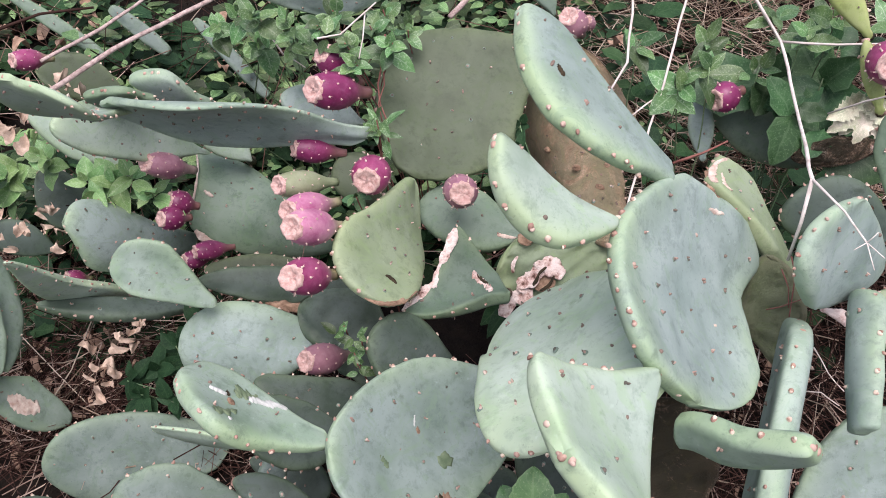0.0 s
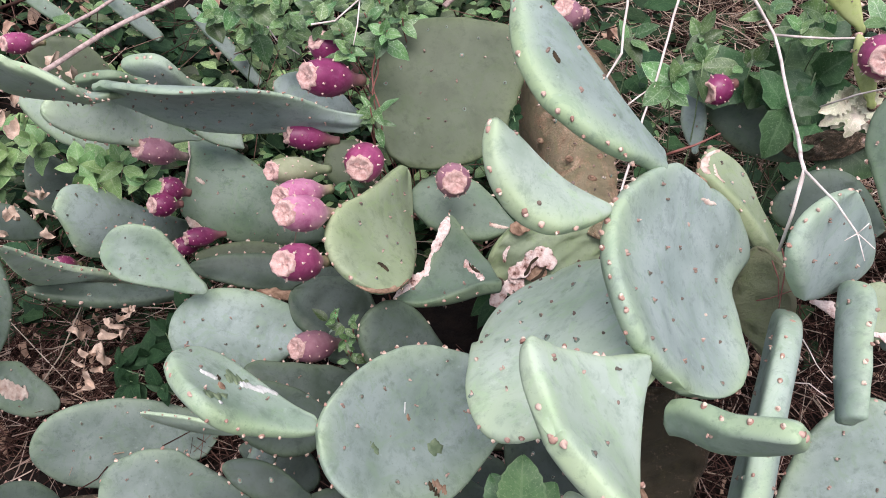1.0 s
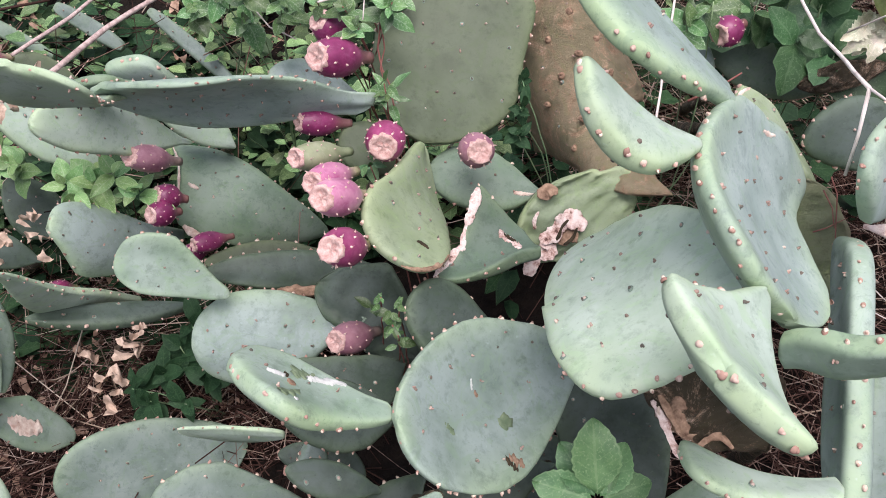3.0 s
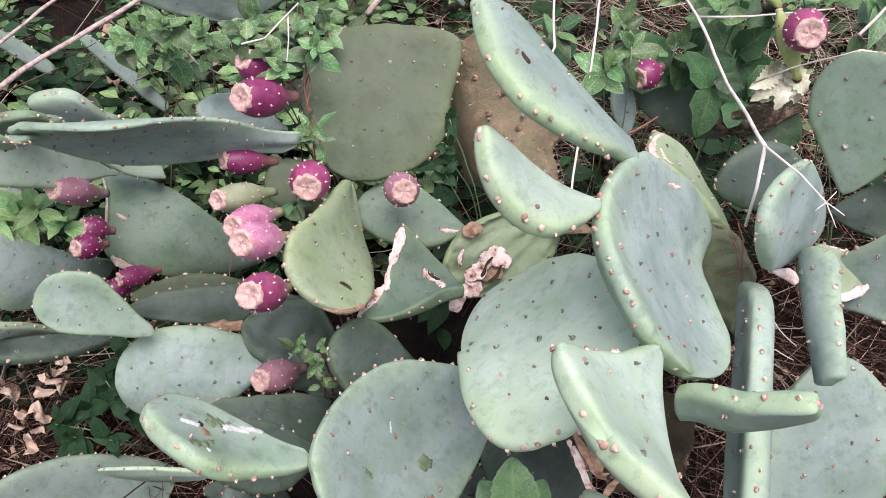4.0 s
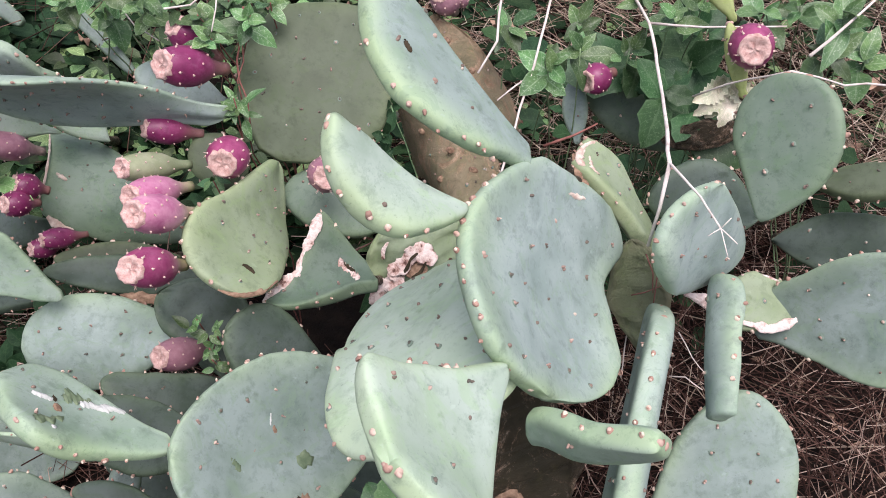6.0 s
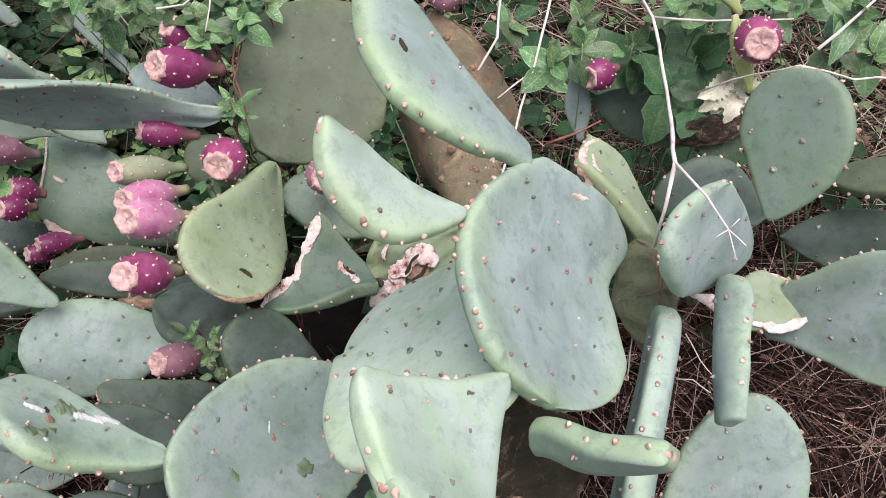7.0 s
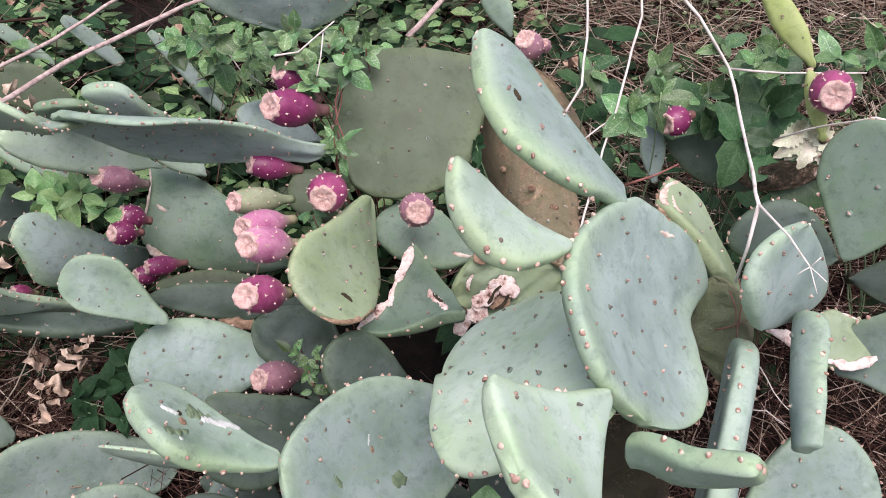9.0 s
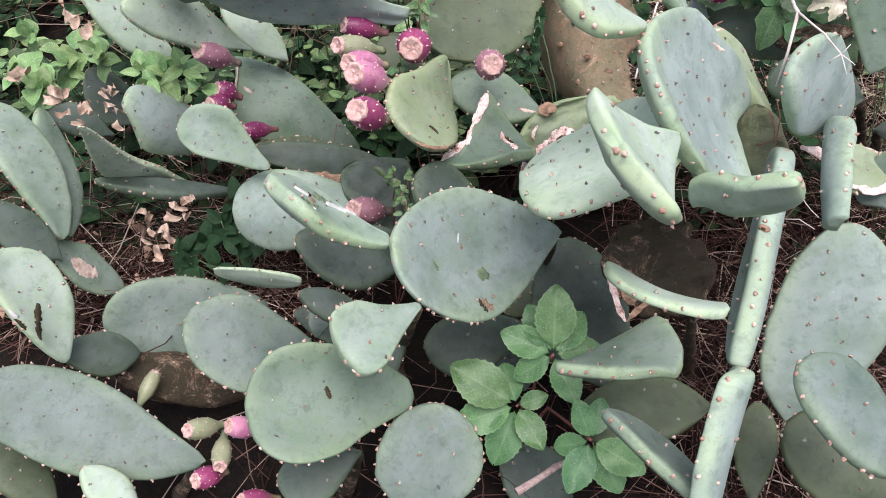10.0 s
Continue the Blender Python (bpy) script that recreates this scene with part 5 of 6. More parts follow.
trunk(front, (-0.139, 0.379, 0.317), (-0.189, 0.511, -0.020))
trunk(front, (-0.128, 0.407, 0.448), (-0.207, 0.667, -0.020))
trunk(front, (0.017, 0.585, 0.199), (0.026, 0.714, -0.020))
trunk(front, (-0.118, 0.260, 0.234), (-0.149, 0.325, -0.020))
trunk(front, (-0.199, 0.339, 0.244), (-0.251, 0.435, -0.020))
trunk(right, (0.370, 0.195, 0.458), (0.615, 0.317, -0.020))
trunk(main, (0.165, 0.564, 0.124), (0.190, 0.631, -0.020))
trunk(main, (0.213, 0.466, 0.395), (0.327, 0.702, -0.020))
trunk(right, (0.299, 0.313, 0.213), (0.369, 0.383, -0.020))
trunk(left, (-0.529, 0.966, 0.156), (-0.610, 1.130, -0.020))
trunk(left, (-0.205, 0.895, 0.280), (-0.262, 1.189, -0.020))
trunk(main, (-0.146, 0.738, 0.239), (-0.180, 0.934, -0.020))
trunk(left, (-0.302, 0.966, 0.258), (-0.385, 1.254, -0.020))
trunk(left, (-0.164, 0.888, 0.457), (-0.267, 1.460, -0.020))
trunk(rear, (-0.334, 1.546, 0.417), (-0.516, 2.400, -0.020))
trunk(rear, (-0.543, 1.642, 0.156), (-0.628, 1.914, -0.020))
trunk(rear, (-0.944, 1.702, 0.245), (-1.197, 2.170, -0.020))
trunk(rear, (-0.793, 1.747, 0.185), (-0.944, 2.092, -0.020))
trunk(rear, (-0.732, 1.355, 0.333), (-1.023, 1.908, -0.020))
trunk(right, (0.474, 0.782, 0.521), (0.864, 1.412, -0.020))
trunk(right, (0.569, 0.844, 0.526), (1.028, 1.537, -0.020))
trunk(right, (0.553, 0.847, 0.428), (0.868, 1.345, -0.020))
trunk(rear, (0.299, 1.013, 0.461), (0.495, 1.673, -0.020))
trunk(rear, (0.505, 0.928, 0.552), (0.965, 1.760, -0.020))
trunk(rear, (0.445, 0.954, 0.694), (1.083, 2.307, -0.020))
trunk(rear, (0.446, 0.861, 0.643), (0.985, 1.894, -0.020))
trunk(rear, (0.086, 1.355, 0.523), (0.158, 2.443, -0.020))
trunk(main, (0.324, 0.619, 0.454), (0.532, 1.010, -0.020))
trunk(left, (-0.773, 1.150, 0.184), (-0.924, 1.378, -0.020))
trunk(left, (-0.741, 0.979, 0.271), (-0.970, 1.287, -0.020))
trunk(left, (-0.652, 1.131, 0.340), (-0.917, 1.602, -0.020))
trunk(left, (-0.445, 1.165, 0.332), (-0.620, 1.636, -0.020))
trunk(right, (0.421, 0.271, 0.306), (0.581, 0.368, -0.020))
trunk(front, (0.104, 0.841, 0.180), (0.129, 1.015, -0.020))


def twig(label, mat, *limbs):
    """A dry twig; where it forks, each branch is a part."""
    e = thing("dry_twig", limbs[0][2], label, "twig", "dry twigs") if len(limbs) > 1 else None
    for r0, r1, *pts in limbs:
        bm = bmesh.new()
        tube(bm, pts, r0, r1, 6, 0.0025)
        if e:
            to_object("branch", bm, mat, e)
        else:
            tagged(to_object("dry_twig", bm, mat), label, "twig", "dry twigs")


twig("pale forked dry twig standing before the pads", TWIG,
     (0.0020, 0.0019, (0.251, 1.043, 0.768), (0.299, 0.984, 0.739), (0.347, 0.962, 0.680), (0.327, 0.800, 0.679), (0.274, 0.594, 0.740)),
     (0.0018, 0.0016, (0.274, 0.594, 0.740), (0.270, 0.581, 0.656)),
     (0.0013, 0.0008, (0.274, 0.594, 0.740), (0.290, 0.557, 0.738), (0.301, 0.523, 0.730)),
     (0.0006, 0.0004, (0.301, 0.523, 0.730), (0.305, 0.503, 0.718)), (0.0006, 0.0004, (0.301, 0.523, 0.730), (0.311, 0.508, 0.727)),
     (0.0006, 0.0004, (0.301, 0.523, 0.730), (0.291, 0.518, 0.726)), (0.0006, 0.0004, (0.301, 0.523, 0.730), (0.306, 0.523, 0.741)),
     (0.0016, 0.001, (0.347, 0.962, 0.680), (0.400, 0.926, 0.696), (0.477, 0.879, 0.724)))
twig("thin bleached upright twig among weeds", TWIG, (0.0017, 0.0015, (0.164, 1.089, 0.758), (0.167, 1.037, 0.714), (0.159, 0.951, 0.655), (0.136, 0.917, 0.630)))
twig("thin bleached crooked twig among weeds", TWIG, (0.0017, 0.0015, (0.245, 1.123, 0.747), (0.246, 1.070, 0.700), (0.214, 0.961, 0.650), (0.197, 0.917, 0.610), (0.153, 0.780, 0.544)),
     (0.0012, 0.001, (0.206, 0.934, 0.621), (0.160, 0.898, 0.605)))
twig("pinkish grey dry branch over the pads", PINKTWIG, (0.0029, 0.0024, (-0.503, 0.728, 0.720), (-0.450, 0.831, 0.729), (-0.344, 0.948, 0.747), (-0.259, 1.033, 0.751)))
twig("thin pinkish dry branch over ground cover", PINKTWIG, (0.0027, 0.0022, (-0.643, 0.982, 0.627), (-0.591, 1.078, 0.628), (-0.526, 1.181, 0.648), (-0.479, 1.259, 0.649)))
twig("orange dry stem in the ground cover", STRAW, (0.003, 0.002, (-0.846, 1.204, 0.557), (-0.785, 1.248, 0.565), (-0.710, 1.289, 0.558)))
twig("pale snapped dry branch above a pad", PINKTWIG, (0.0045, 0.004, (-0.079, 1.115, 0.632), (-0.049, 1.150, 0.653), (-0.005, 1.200, 0.690)))
twig("fine pale dry stalk over weeds", TWIG, (0.0013, 0.0009, (-0.228, 0.906, 0.707), (-0.203, 0.923, 0.704), (-0.159, 0.955, 0.730)), (0.001, 0.0008, (-0.173, 0.947, 0.719), (-0.178, 0.903, 0.680)))
twig("fine pale dry stalk under weeds", TWIG, (0.0012, 0.0009, (-0.342, 1.068, 0.632), (-0.320, 1.058, 0.602), (-0.282, 1.030, 0.595)))
twig("thin reddish dry stalk between pads", REDSTEM, (0.002, 0.0012, (0.222, 0.874, 0.553), (0.255, 0.876, 0.569), (0.284, 0.879, 0.586)))
twig("fine curved dry stalk before a round pad", TWIG, (0.0011, 0.0011, (0.365, 0.814, 0.669), (0.387, 0.745, 0.736), (0.408, 0.703, 0.770), (0.467, 0.711, 0.754), (0.526, 0.731, 0.742)))
twig("short dry twig beside a round pad", TWIG, (0.002, 0.0015, (0.504, 0.854, 0.702), (0.545, 0.880, 0.725), (0.580, 0.899, 0.755)))
twig("thin reddish vine over a dark pad", REDSTEM,
     (0.0014, 0.0012, (-0.159, 1.000, 0.665), (-0.163, 0.982, 0.633), (-0.169, 0.967, 0.607), (-0.166, 0.953, 0.584), (-0.156, 0.942, 0.565), (-0.151, 0.921, 0.533)),
     (0.0011, 0.0009, (-0.162, 0.979, 0.634), (-0.159, 0.964, 0.608), (-0.168, 0.949, 0.587), (-0.162, 0.938, 0.567)))
twig("rusty dry fibres between two pads", REDSTEM,
     (0.0009, 0.0006, (0.313, 0.668, 0.584), (0.317, 0.653, 0.571), (0.314, 0.635, 0.551), (0.310, 0.619, 0.535)),
     (0.0008, 0.0006, (0.303, 0.656, 0.575), (0.310, 0.641, 0.562), (0.309, 0.626, 0.548)),
     (0.0007, 0.0005, (0.286, 0.625, 0.545), (0.300, 0.625, 0.550), (0.320, 0.627, 0.561)))
twig("pale wiry dry grass stalks over straw", TWIG,
     (0.0009, 0.0006, (0.303, 0.644, 0.484), (0.296, 0.621, 0.463), (0.291, 0.598, 0.443)),
     (0.0008, 0.0006, (0.341, 0.590, 0.456), (0.358, 0.587, 0.461), (0.372, 0.572, 0.457)),
     (0.0008, 0.0006, (0.351, 0.626, 0.488), (0.364, 0.602, 0.475), (0.378, 0.583, 0.467)))
twig("thick dry stick on the ground", PINKTWIG, (0.006, 0.004, (0.010, 0.362, 0.140), (0.065, 0.401, 0.147), (0.147, 0.449, 0.132)))



# ---- leaves and weeds ----
def leaf(bm, base, way, up, long, wide, droop=0.25, fold=0.25, point=0.8, teeth=0.0, rows=6, full=0.8, curl=0.0):
    """One leaf blade from its foot, growing along way, its face to up."""
    lx = bm.verts.layers.float.get("across") or bm.verts.layers.float.new("across")
    lu = bm.verts.layers.float.get("along") or bm.verts.layers.float.new("along")
    d = Vector(way).normalized()
    u = Vector(up)
    u = (u - d * u.dot(d)).normalized()
    s = d.cross(u)
    ph = 50 * (base[0] + base[1])
    grid = []
    for i in range(rows + 1):
        f = i / rows
        h = wide / 2 * math.sin(math.pi * f**point) ** full if 0 < i < rows else wide * 0.02
        if teeth and 0 < i < rows:
            h *= 1 + (teeth if i % 2 else -teeth)
        row = []
        for x in (-1, -0.5, 0, 0.5, 1):
            p = Vector(base) + d * (long * (f + (0.04 * abs(x) if teeth else 0))) + s * (x * h) + u * (fold * abs(x) * h - droop * long * f * f + 0.05 * wide * math.sin(9 * f + 3 * x + ph))
            if curl:
                p += u * (curl * long * math.sin(7 * f + ph) * 0.3) + s * (curl * wide * math.sin(5 * f + ph) * 0.3)
            vert = bm.verts.new(p)
            vert[lx], vert[lu] = x, f
            row.append(vert)
        grid.append(row)
    for r0, r1 in zip(grid, grid[1:]):
        for j in range(4):
            bm.faces.new((r0[j], r0[j + 1], r1[j + 1], r1[j]))


def solid_leaf(parent, mat, name="leaf", **kw):
    bm = bmesh.new()
    bm.verts.layers.float.new("across"), bm.verts.layers.float.new("along")
    leaf(bm, **kw)
    return to_object(name, bm, mat, parent)


weeds = [0]


def rosette(parent, mat, at, facing, n, long, wide, spread=0.9, teeth=0.0):
    """Leaves in crossed pairs round the end of a shoot, each a part of its plant."""
    weeds[0] += 1
    rnd = random.Random(900 + weeds[0])
    f = (Vector(facing).normalized() + Vector((rnd.uniform(-0.35, 0.35), rnd.uniform(-0.25, 0.25), rnd.uniform(-0.2, 0.3)))).normalized()
    q = f.to_track_quat("Z", "Y").to_matrix()
    turn = rnd.uniform(0, math.tau)
    for i in range(n):
        age = 1 - i / n
        g = turn + (i % 2) * math.pi + (i // 2) * 1.45 + rnd.uniform(-0.45, 0.45)
        k = spread * (0.35 + 0.65 * age) + rnd.uniform(-0.15, 0.15)
        way = q @ Vector((math.cos(g) * k, math.sin(g) * k, max(0.05, 0.95 - k)))
        size = rnd.uniform(0.6, 1.2) * (0.5 + 0.5 * age)
        solid_leaf(parent, mat, base=Vector(at) - f * (0.03 * age) + Vector((rnd.uniform(-1, 1), rnd.uniform(-1, 1), rnd.uniform(-1, 1))) * 0.006, way=way, up=f + Vector((rnd.uniform(-0.5, 0.5), rnd.uniform(-0.5, 0.3), 0)),
                   long=long * size, wide=wide * size * rnd.uniform(0.85, 1.25), droop=rnd.uniform(0.0, 0.45), fold=rnd.uniform(0.05, 0.45), teeth=teeth)


def weed(label, mat, heads, root, n=8, long=0.04, wide=0.018, stem=WEEDLEAF, facing=(0, -0.6, 0.8), spread=0.9, name="weed", teeth=0.0, thick=0.0013):
    """A weed: a stem from the root to each head, and a whorl of leaves on each."""
    e = thing(name, root, label, "weed", "weeds")
    for h in heads:
        bm = bmesh.new()
        r, t = Vector(root), Vector(h)
        bow = Vector((noise.noise(t * 17), noise.noise(t * 19), 0.3)) * 0.09
        tube(bm, [r, r.lerp(t, 0.35) + bow, r.lerp(t, 0.7) + bow * 0.7, t], thick * 1.2, thick * 0.7, 5, 0.004)
        to_object("stem", bm, stem, e)
        f = Vector(facing) + Vector((0.25 * noise.noise(t * 30), 0.2 * noise.noise(t * 31), 0))
        rosette(e, mat, h, f, n, long, wide, spread, teeth)
    return e


weed("broadleaf weed with speckled dark leaves beside purple fruit", WEEDLEAF, [(0.221, 0.920, 0.642), (0.187, 1.049, 0.631), (0.279, 1.051, 0.631), (0.343, 1.003, 0.621), (0.269, 0.974, 0.635)], (0.25, 1.15, 0.02), 7, 0.05, 0.026)
weed("broadleaf weed with speckled dark leaves behind a twig", WEEDLEAF, [(0.375, 0.971, 0.694), (0.424, 1.009, 0.691), (0.366, 1.047, 0.676)], (0.45, 1.15, 0.03), 6, 0.052, 0.026)
weed("broadleaf weed with glossy leaves by a round pad", WEEDLEAF, [(0.555, 0.903, 0.731), (0.561, 0.902, 0.688), (0.513, 1.020, 0.673), (0.604, 0.907, 0.675), (0.550, 1.009, 0.688)], (0.75, 1.05, 0.05), 7, 0.062, 0.03)
weed("leafy climbing weed hanging over purple fruit", WEEDLEAF, [(-0.243, 0.974, 0.689), (-0.204, 0.954, 0.676), (-0.178, 1.004, 0.675), (-0.144, 0.963, 0.672), (-0.188, 0.926, 0.662), (-0.229, 1.022, 0.686), (-0.165, 1.050, 0.673), (-0.136, 1.062, 0.642)], (-0.15, 1.3, 0.05), 9, 0.036, 0.023, REDSTEM)
weed("leafy climbing weed over the ground cover", WEEDLEAF, [(-0.289, 0.995, 0.686), (-0.350, 1.058, 0.619), (-0.394, 1.111, 0.637), (-0.438, 1.137, 0.605), (-0.342, 1.033, 0.679), (-0.291, 1.029, 0.640)], (-0.4, 1.45, 0.05), 9, 0.036, 0.024)
weed("small green sprig growing between pads", WEEDLEAF, [(-0.159, 0.893, 0.599), (-0.167, 0.893, 0.582)], (-0.13, 1.02, 0.02), 9, 0.03, 0.012, REDSTEM)
weed("small green sprig on a reddish stem", WEEDLEAF, [(-0.178, 0.647, 0.470), (-0.160, 0.640, 0.460), (-0.160, 0.623, 0.432), (-0.167, 0.639, 0.433)], (-0.2, 0.8, 0.02), 6, 0.022, 0.010, REDSTEM)
weed("small green sprig below a purple fruit", BRIGHTLEAF, [(-0.187, 0.832, 0.522)], (-0.16, 0.95, 0.02), 6, 0.03, 0.013, REDSTEM)
weed("low weed with rounded pale green leaves", LIGHTLEAF, [(-0.598, 1.030, 0.394), (-0.570, 1.018, 0.376), (-0.634, 1.037, 0.377), (-0.681, 1.035, 0.377), (-0.657, 1.013, 0.365)], (-0.75, 1.35, 0.02), 7, 0.055, 0.032)
weed("low weed with rounded leaves by the pads", LIGHTLEAF, [(-0.887, 1.057, 0.429), (-0.810, 1.020, 0.396), (-0.821, 0.946, 0.394), (-0.780, 1.092, 0.380), (-0.878, 0.982, 0.404), (-0.817, 1.139, 0.388)], (-1.0, 1.4, 0.02), 9, 0.05, 0.042)
weed("weed with rounded leaves, darkened as in shade", DEEPSHADELEAF, [(-0.524, 0.861, 0.171), (-0.505, 0.888, 0.189), (-0.550, 0.825, 0.153), (-0.471, 0.801, 0.168), (-0.571, 0.790, 0.134), (-0.504, 0.766, 0.153), (-0.602, 0.819, 0.130)], (-0.5, 0.85, 0.0), 7, 0.055, 0.032, WEEDLEAF)
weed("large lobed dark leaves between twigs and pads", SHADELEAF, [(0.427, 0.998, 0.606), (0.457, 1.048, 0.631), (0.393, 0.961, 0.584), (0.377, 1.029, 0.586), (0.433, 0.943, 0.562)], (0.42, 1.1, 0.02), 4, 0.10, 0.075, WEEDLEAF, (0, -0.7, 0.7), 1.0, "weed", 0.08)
weed("small weed below an old trunk, darkened as in shade", DEEPSHADELEAF, [(0.009, 0.920, 0.494), (0.016, 0.939, 0.520), (0.027, 1.002, 0.525)], (0.1, 1.05, 0.0), 7, 0.03, 0.018)

bl = thing("bleached_leaf", (0.419, 0.870, 0.635), "bleached lobed leaf hanging beside a cactus fruit", "leaf")
for g in range(7):
    aim = Vector((-0.7 + 0.22 * g, -0.42 + 0.03 * (g % 3), -0.35 - 0.16 * g + 0.02 * g * g))
    solid_leaf(bl, PALELEAF, base=(0.428, 0.876, 0.657), way=aim, up=(0.2 - 0.07 * g, -0.8, 0.6), long=0.050 + 0.006 * (g % 2), wide=0.026, droop=0.12 + 0.05 * (g % 3), fold=0.5, teeth=0.16, rows=14, full=0.6, curl=0.35)

# the leafy plant low in front
plant = thing("leafy_plant", (0.03, 0.55, 0.0), "fresh green leafy plant with toothed leaflets", "plant")
def leaflet(head, tip):
    h, t = Vector(head), Vector(tip)
    l = (t - h).length
    solid_leaf(plant, BRIGHTLEAF, base=h + (t - h) * 0.08, way=t - h, up=(0, -0.55, 0.83), long=l * 0.95, wide=l * 0.62, droop=0.1, fold=0.25, point=0.95, teeth=0.04, rows=18, full=0.7)


head = (0.048, 0.471, 0.303)
leaflet(head, (0.048, 0.521, 0.377))
leaflet(head, (0.015, 0.520, 0.343))
leaflet(head, (0.087, 0.520, 0.333))
leaflet(head, (-0.018, 0.488, 0.324))
leaflet(head, (-0.000, 0.455, 0.271))
leaflet(head, (0.077, 0.415, 0.281))
leaflet(head, (0.111, 0.489, 0.303))
head = (0.004, 0.434, 0.237)
leaflet(head, (-0.082, 0.461, 0.280))
leaflet(head, (-0.074, 0.414, 0.219))
leaflet(head, (-0.015, 0.488, 0.258))
leaflet(head, (0.042, 0.439, 0.256))
leaflet(head, (-0.023, 0.378, 0.184))
leaflet(head, (0.037, 0.382, 0.221))
head = (0.097, 0.373, 0.254)
leaflet(head, (0.077, 0.400, 0.295))
leaflet(head, (0.111, 0.413, 0.286))
leaflet(head, (0.053, 0.375, 0.230))
leaflet(head, (0.070, 0.317, 0.225))
leaflet(head, (0.135, 0.324, 0.218))
leaflet(head, (0.156, 0.330, 0.257))
for x, y, z in ((0.048, 0.471, 0.303), (0.004, 0.434, 0.237), (0.097, 0.373, 0.254)):
    bm = bmesh.new()
    tube(bm, [(0.03, 0.55, 0.0), (0.03 + (x - 0.03) * 0.4, 0.55 + (y - 0.55) * 0.3, z * 0.6), (x, y, z)], 0.003, 0.002)
    to_object('stem', bm, REDSTEM, plant)


# ---- ground cover, straw and dead leaves ----
def cover(name, mat, n, area, seed, low, high, size, label, category, shape=0.6, curl=0.0):
    rnd = random.Random(seed)
    bm = bmesh.new()
    bm.verts.layers.float.new("across"), bm.verts.layers.float.new("along")
    x0, x1, y0, y1 = area
    for i in range(n):
        x, y = rnd.uniform(x0, x1), rnd.uniform(y0, y1)
        clump = noise.noise(Vector((x * 3.1, y * 3.1, seed)))
        if clump + 0.35 * noise.noise(Vector((x * 11, y * 11, seed))) < -0.1:
            continue
        z = lie(x, y) + rnd.uniform(low, high) * (0.55 + 0.9 * max(clump + 0.2, 0))
        g = rnd.uniform(0, math.tau)
        up = Vector((rnd.uniform(-0.5, 0.5), rnd.uniform(-0.8, 0.1), 1))
        long = size * rnd.uniform(0.45, 1.5)
        leaf(bm, (x, y, z), (math.cos(g), math.sin(g), rnd.uniform(-0.1, 0.5)), up, long, long * shape * rnd.uniform(0.8, 1.2), rnd.uniform(0.1, 0.4), rnd.uniform(0, 0.4), 0.75, 0.0, 6 if curl else 4, 0.8, curl)
    return tagged(to_object(name, bm, mat), label, category, kind="stuff")


cover("ground_cover", COVERLEAF, 7000, (-1.9, 0.2, 1.22, 2.3), 11, 0.0, 0.36, 0.036, "dense low ground cover of small green leaves", "ground cover")
cover("ground_cover", COVERLEAF, 6000, (-2.8, 2.8, 2.1, 4.2), 17, 0.0, 0.3, 0.06, "ground cover of green leaves farther back", "ground cover")
cover("ground_cover", COVERLEAF, 2600, (0.3, 1.9, 1.3, 2.3), 12, 0.0, 0.22, 0.024, "green weeds in dry grass", "ground cover")
# these dark leaves fill the gaps with painted shade
cover("ground_cover", DEEPSHADELEAF, 6500, (-1.9, 0.3, 1.2, 2.3), 18, 0.0, 0.2, 0.05, "low leaves in the ground cover, shade painted into their colour", "ground cover")
cover("ground_cover", DEEPSHADELEAF, 900, (-1.4, -0.35, 0.95, 1.3), 13, -0.02, 0.08, 0.05, "low leaves between pads, dark green with shade in the colour", "ground cover")
cover("ground_cover", DEEPSHADELEAF, 3000, (0.1, 1.9, 1.2, 2.3), 27, 0.0, 0.16, 0.045, "low leaves among dry grass, darkened as in shade", "ground cover")
cover("ground_cover", DEEPSHADELEAF, 700, (0.0, 0.9, 1.0, 1.5), 14, 0.05, 0.4, 0.05, "weeds behind the pads, darkened as in shade", "ground cover")
cover("dead_leaves", DRYLEAF, 500, (-1.9, 1.9, 1.3, 2.4), 19, 0.0, 0.25, 0.04, "brown dead leaves caught in the weeds", "dead leaves", 0.5, 1.0)
cover("dead_leaves", DRYLEAF, 220, (-1.1, -0.45, 0.75, 1.2), 15, 0.0, 0.08, 0.024, "curled dead leaves on straw", "dead leaves", 0.5, 1.6)
cover("dead_leaves", DRYLEAF, 120, (0.3, 1.1, 0.3, 1.1), 16, 0.0, 0.08, 0.022, "curled dead leaves on straw", "dead leaves", 0.5, 1.6)


def dead_cluster(label, spots, size=0.027):
    rnd = random.Random(int(1000 * spots[0][0]))
    e = thing("dead_leaf_cluster", spots[0], label, "dead leaves", "dead leaf clusters")
    for p in spots:
        for k in range(2):
            g = rnd.uniform(0, math.tau)
            solid_leaf(e, DEADPALE, base=Vector(p) + Vector((rnd.uniform(-1, 1), rnd.uniform(-1, 1), rnd.uniform(-1, 1))) * 0.012, way=(math.cos(g), math.sin(g), rnd.uniform(-0.6, 0.6)), up=(rnd.uniform(-0.7, 0.7), -0.6, 0.8),
                       long=size * rnd.uniform(0.5, 1.1), wide=size * rnd.uniform(0.3, 0.7), droop=rnd.uniform(-0.4, 0.5), fold=rnd.uniform(0.3, 1.0), teeth=0.12, rows=9, curl=1.3)


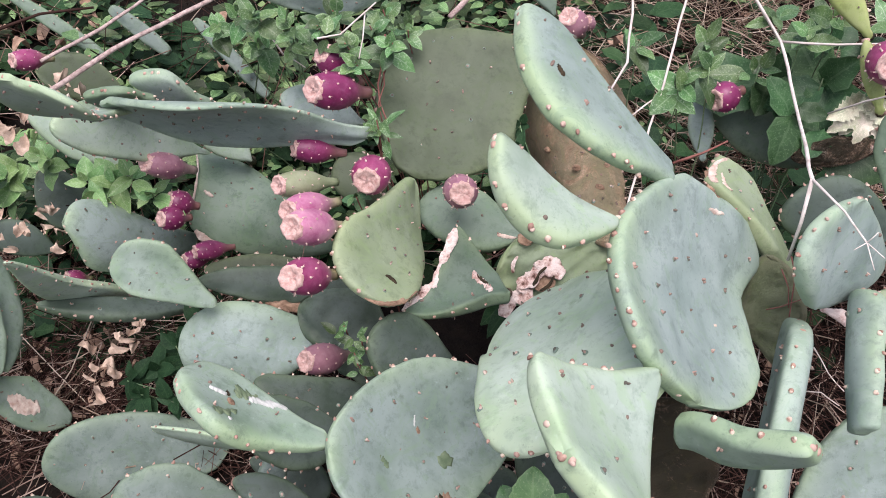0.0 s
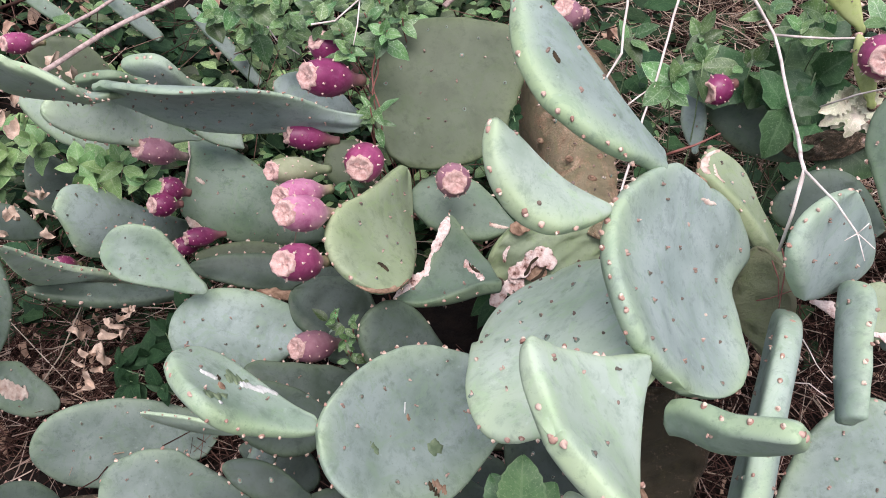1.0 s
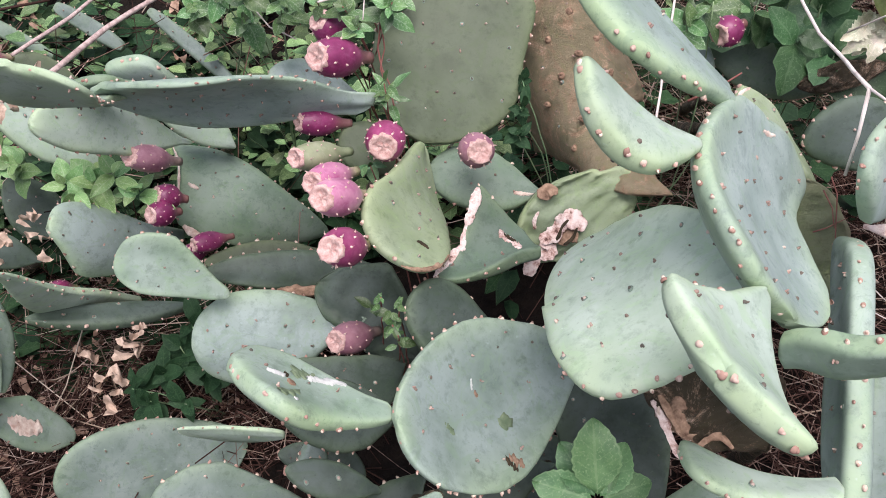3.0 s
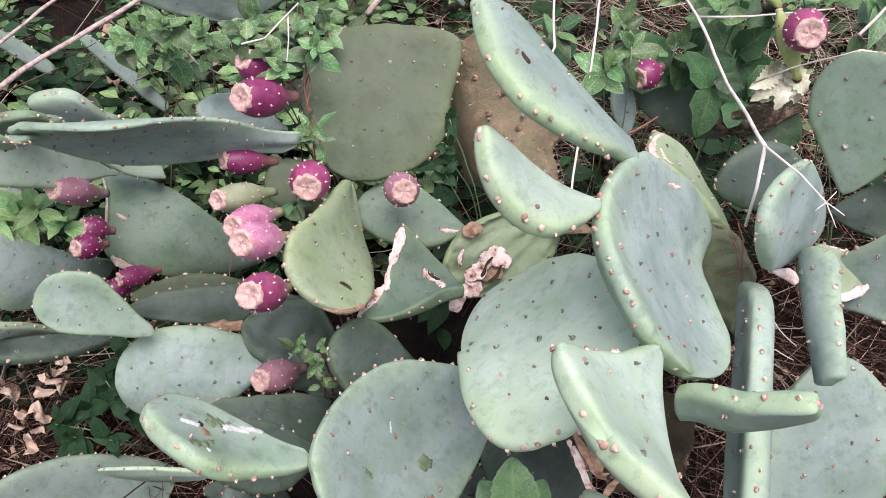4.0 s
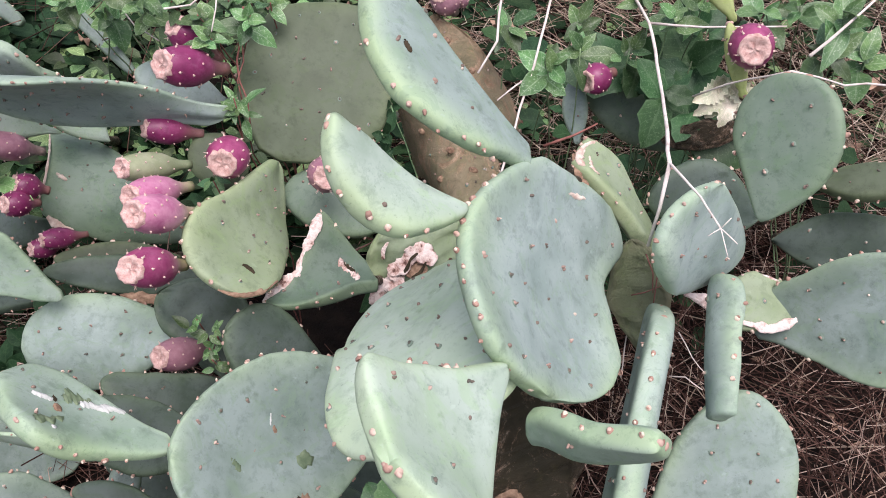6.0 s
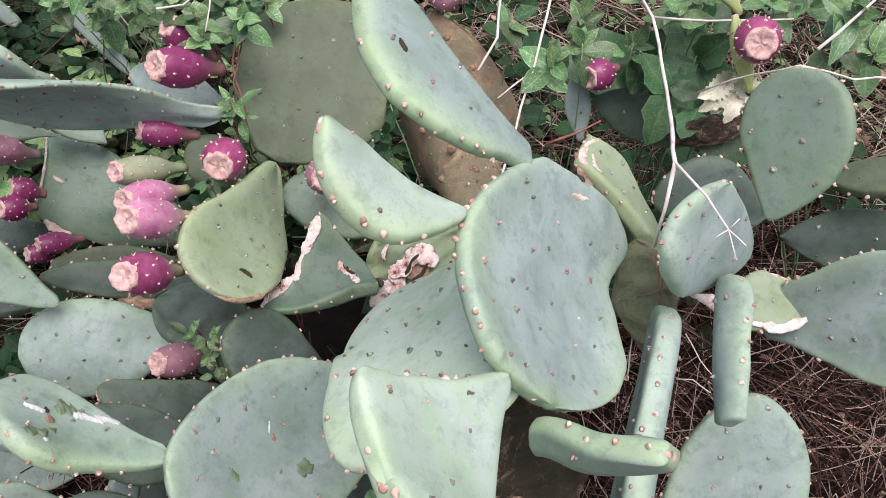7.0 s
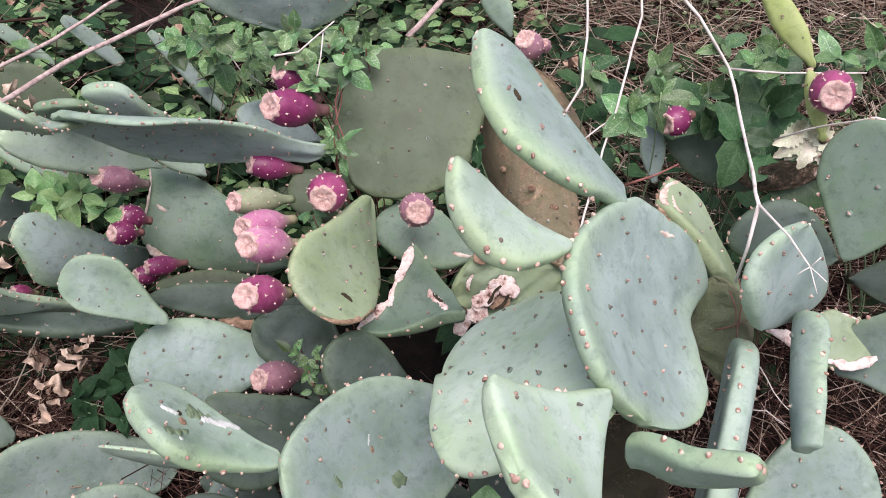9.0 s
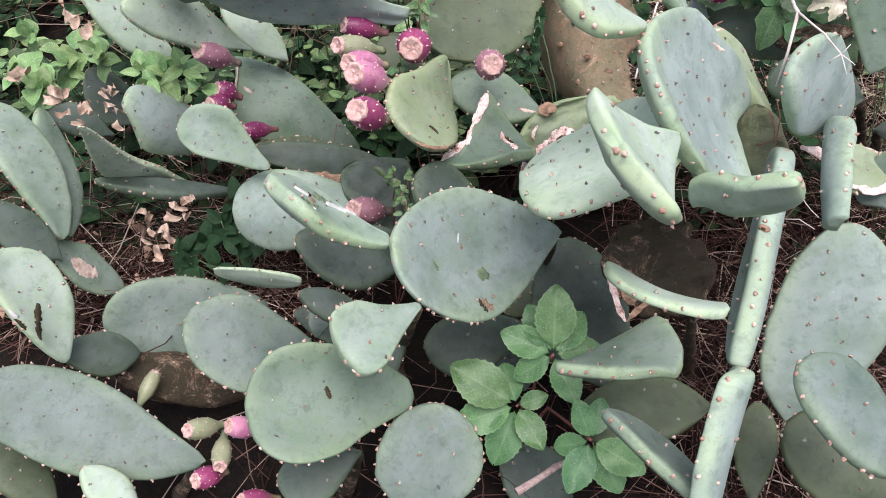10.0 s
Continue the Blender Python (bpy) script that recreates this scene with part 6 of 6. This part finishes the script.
dead_cluster("crumpled beige dead leaves hanging over dry grass", ((-0.588, 0.825, 0.248), (-0.561, 0.824, 0.230), (-0.563, 0.855, 0.230), (-0.610, 0.812, 0.221), (-0.591, 0.746, 0.214), (-0.612, 0.770, 0.217), (-0.576, 0.785, 0.207)))
dead_cluster("crumpled beige dead leaves beside a pad", ((-0.703, 0.943, 0.389), (-0.697, 0.935, 0.375), (-0.737, 0.926, 0.364), (-0.743, 0.892, 0.367), (-0.692, 0.917, 0.350)), 0.026)
dead_cluster("dry beige leaf scraps above ground cover", ((-0.654, 0.937, 0.566), (-0.617, 0.974, 0.586), (-0.601, 0.982, 0.581)), 0.026)
dead_cluster("beige dry leaf scraps among low weeds", ((-0.765, 1.020, 0.464), (-0.842, 0.926, 0.427), (-0.779, 0.910, 0.401), (-0.785, 1.035, 0.466)), 0.035)


def straw(n, area, seed, low, high, label, long=0.16, thick=0.001, slope=0.35, mat=None):
    rnd = random.Random(seed)
    bm = bmesh.new()
    x0, x1, y0, y1 = area
    for i in range(n):
        x, y = rnd.uniform(x0, x1), rnd.uniform(y0, y1)
        z = lie(x, y) + rnd.uniform(low, high)
        g, l = rnd.uniform(0, math.tau), long * rnd.uniform(0.4, 1.5)
        d = Vector((math.cos(g), math.sin(g), rnd.gauss(0, slope)))
        b = Vector((rnd.gauss(0, 0.3), rnd.gauss(0, 0.3), rnd.gauss(0, 0.25))) * l
        p = Vector((x, y, z))
        pts = [p, p + d * l * 0.5 + b * 0.3, p + d * l]
        r = thick * rnd.uniform(0.5, 1.6)
        rings = []
        for k, c in enumerate(pts):
            q = d.to_track_quat("Z", "Y").to_matrix()
            rings.append([bm.verts.new(c + q @ Vector((r * math.cos(j * math.tau / 3), r * math.sin(j * math.tau / 3), 0))) for j in range(3)])
        for a, c in zip(rings, rings[1:]):
            for j in range(3):
                bm.faces.new((a[j], a[(j + 1) % 3], c[(j + 1) % 3], c[j]))
    return tagged(to_object("straw", bm, mat or STRAW), label, "dry grass", kind="stuff")


straw(5500, (-1.2, -0.3, 0.72, 1.25), 21, -0.03, 0.07, "tangled reddish dry grass on the soil", 0.12, 0.0008, 0.35)
straw(5500, (0.25, 1.3, 0.3, 1.25), 22, -0.03, 0.17, "tangled brown dry grass beside the cactus", 0.14, 0.0007)
straw(9000, (0.0, 2.0, 1.15, 2.6), 23, 0.0, 0.2, "dry grass stems among weeds behind the cactus", 0.16, 0.0008)
straw(900, (-1.9, 0.2, 1.25, 2.4), 24, 0.02, 0.34, "dry stems among the ground cover", 0.2, 0.0009, 0.7)
straw(700, (-0.4, 0.6, 0.2, 0.9), 25, -0.03, 0.05, "dry grass under the pads", slope=0.12)
straw(6500, (0.15, 2.0, 1.2, 2.6), 28, 0.03, 0.24, "pale dry grass stems behind the cactus", 0.15, 0.0008, 0.4, PALESTRAW)
straw(130, (0.3, 1.2, 0.4, 1.1), 29, 0.02, 0.16, "pale dry stalks over brown grass", 0.2, 0.0009, 0.3, PALESTRAW)
straw(260, (-1.1, -0.35, 0.75, 1.2), 30, 0.0, 0.09, "pale dry stalks over reddish grass", 0.14, 0.0009, 0.4, PALESTRAW)
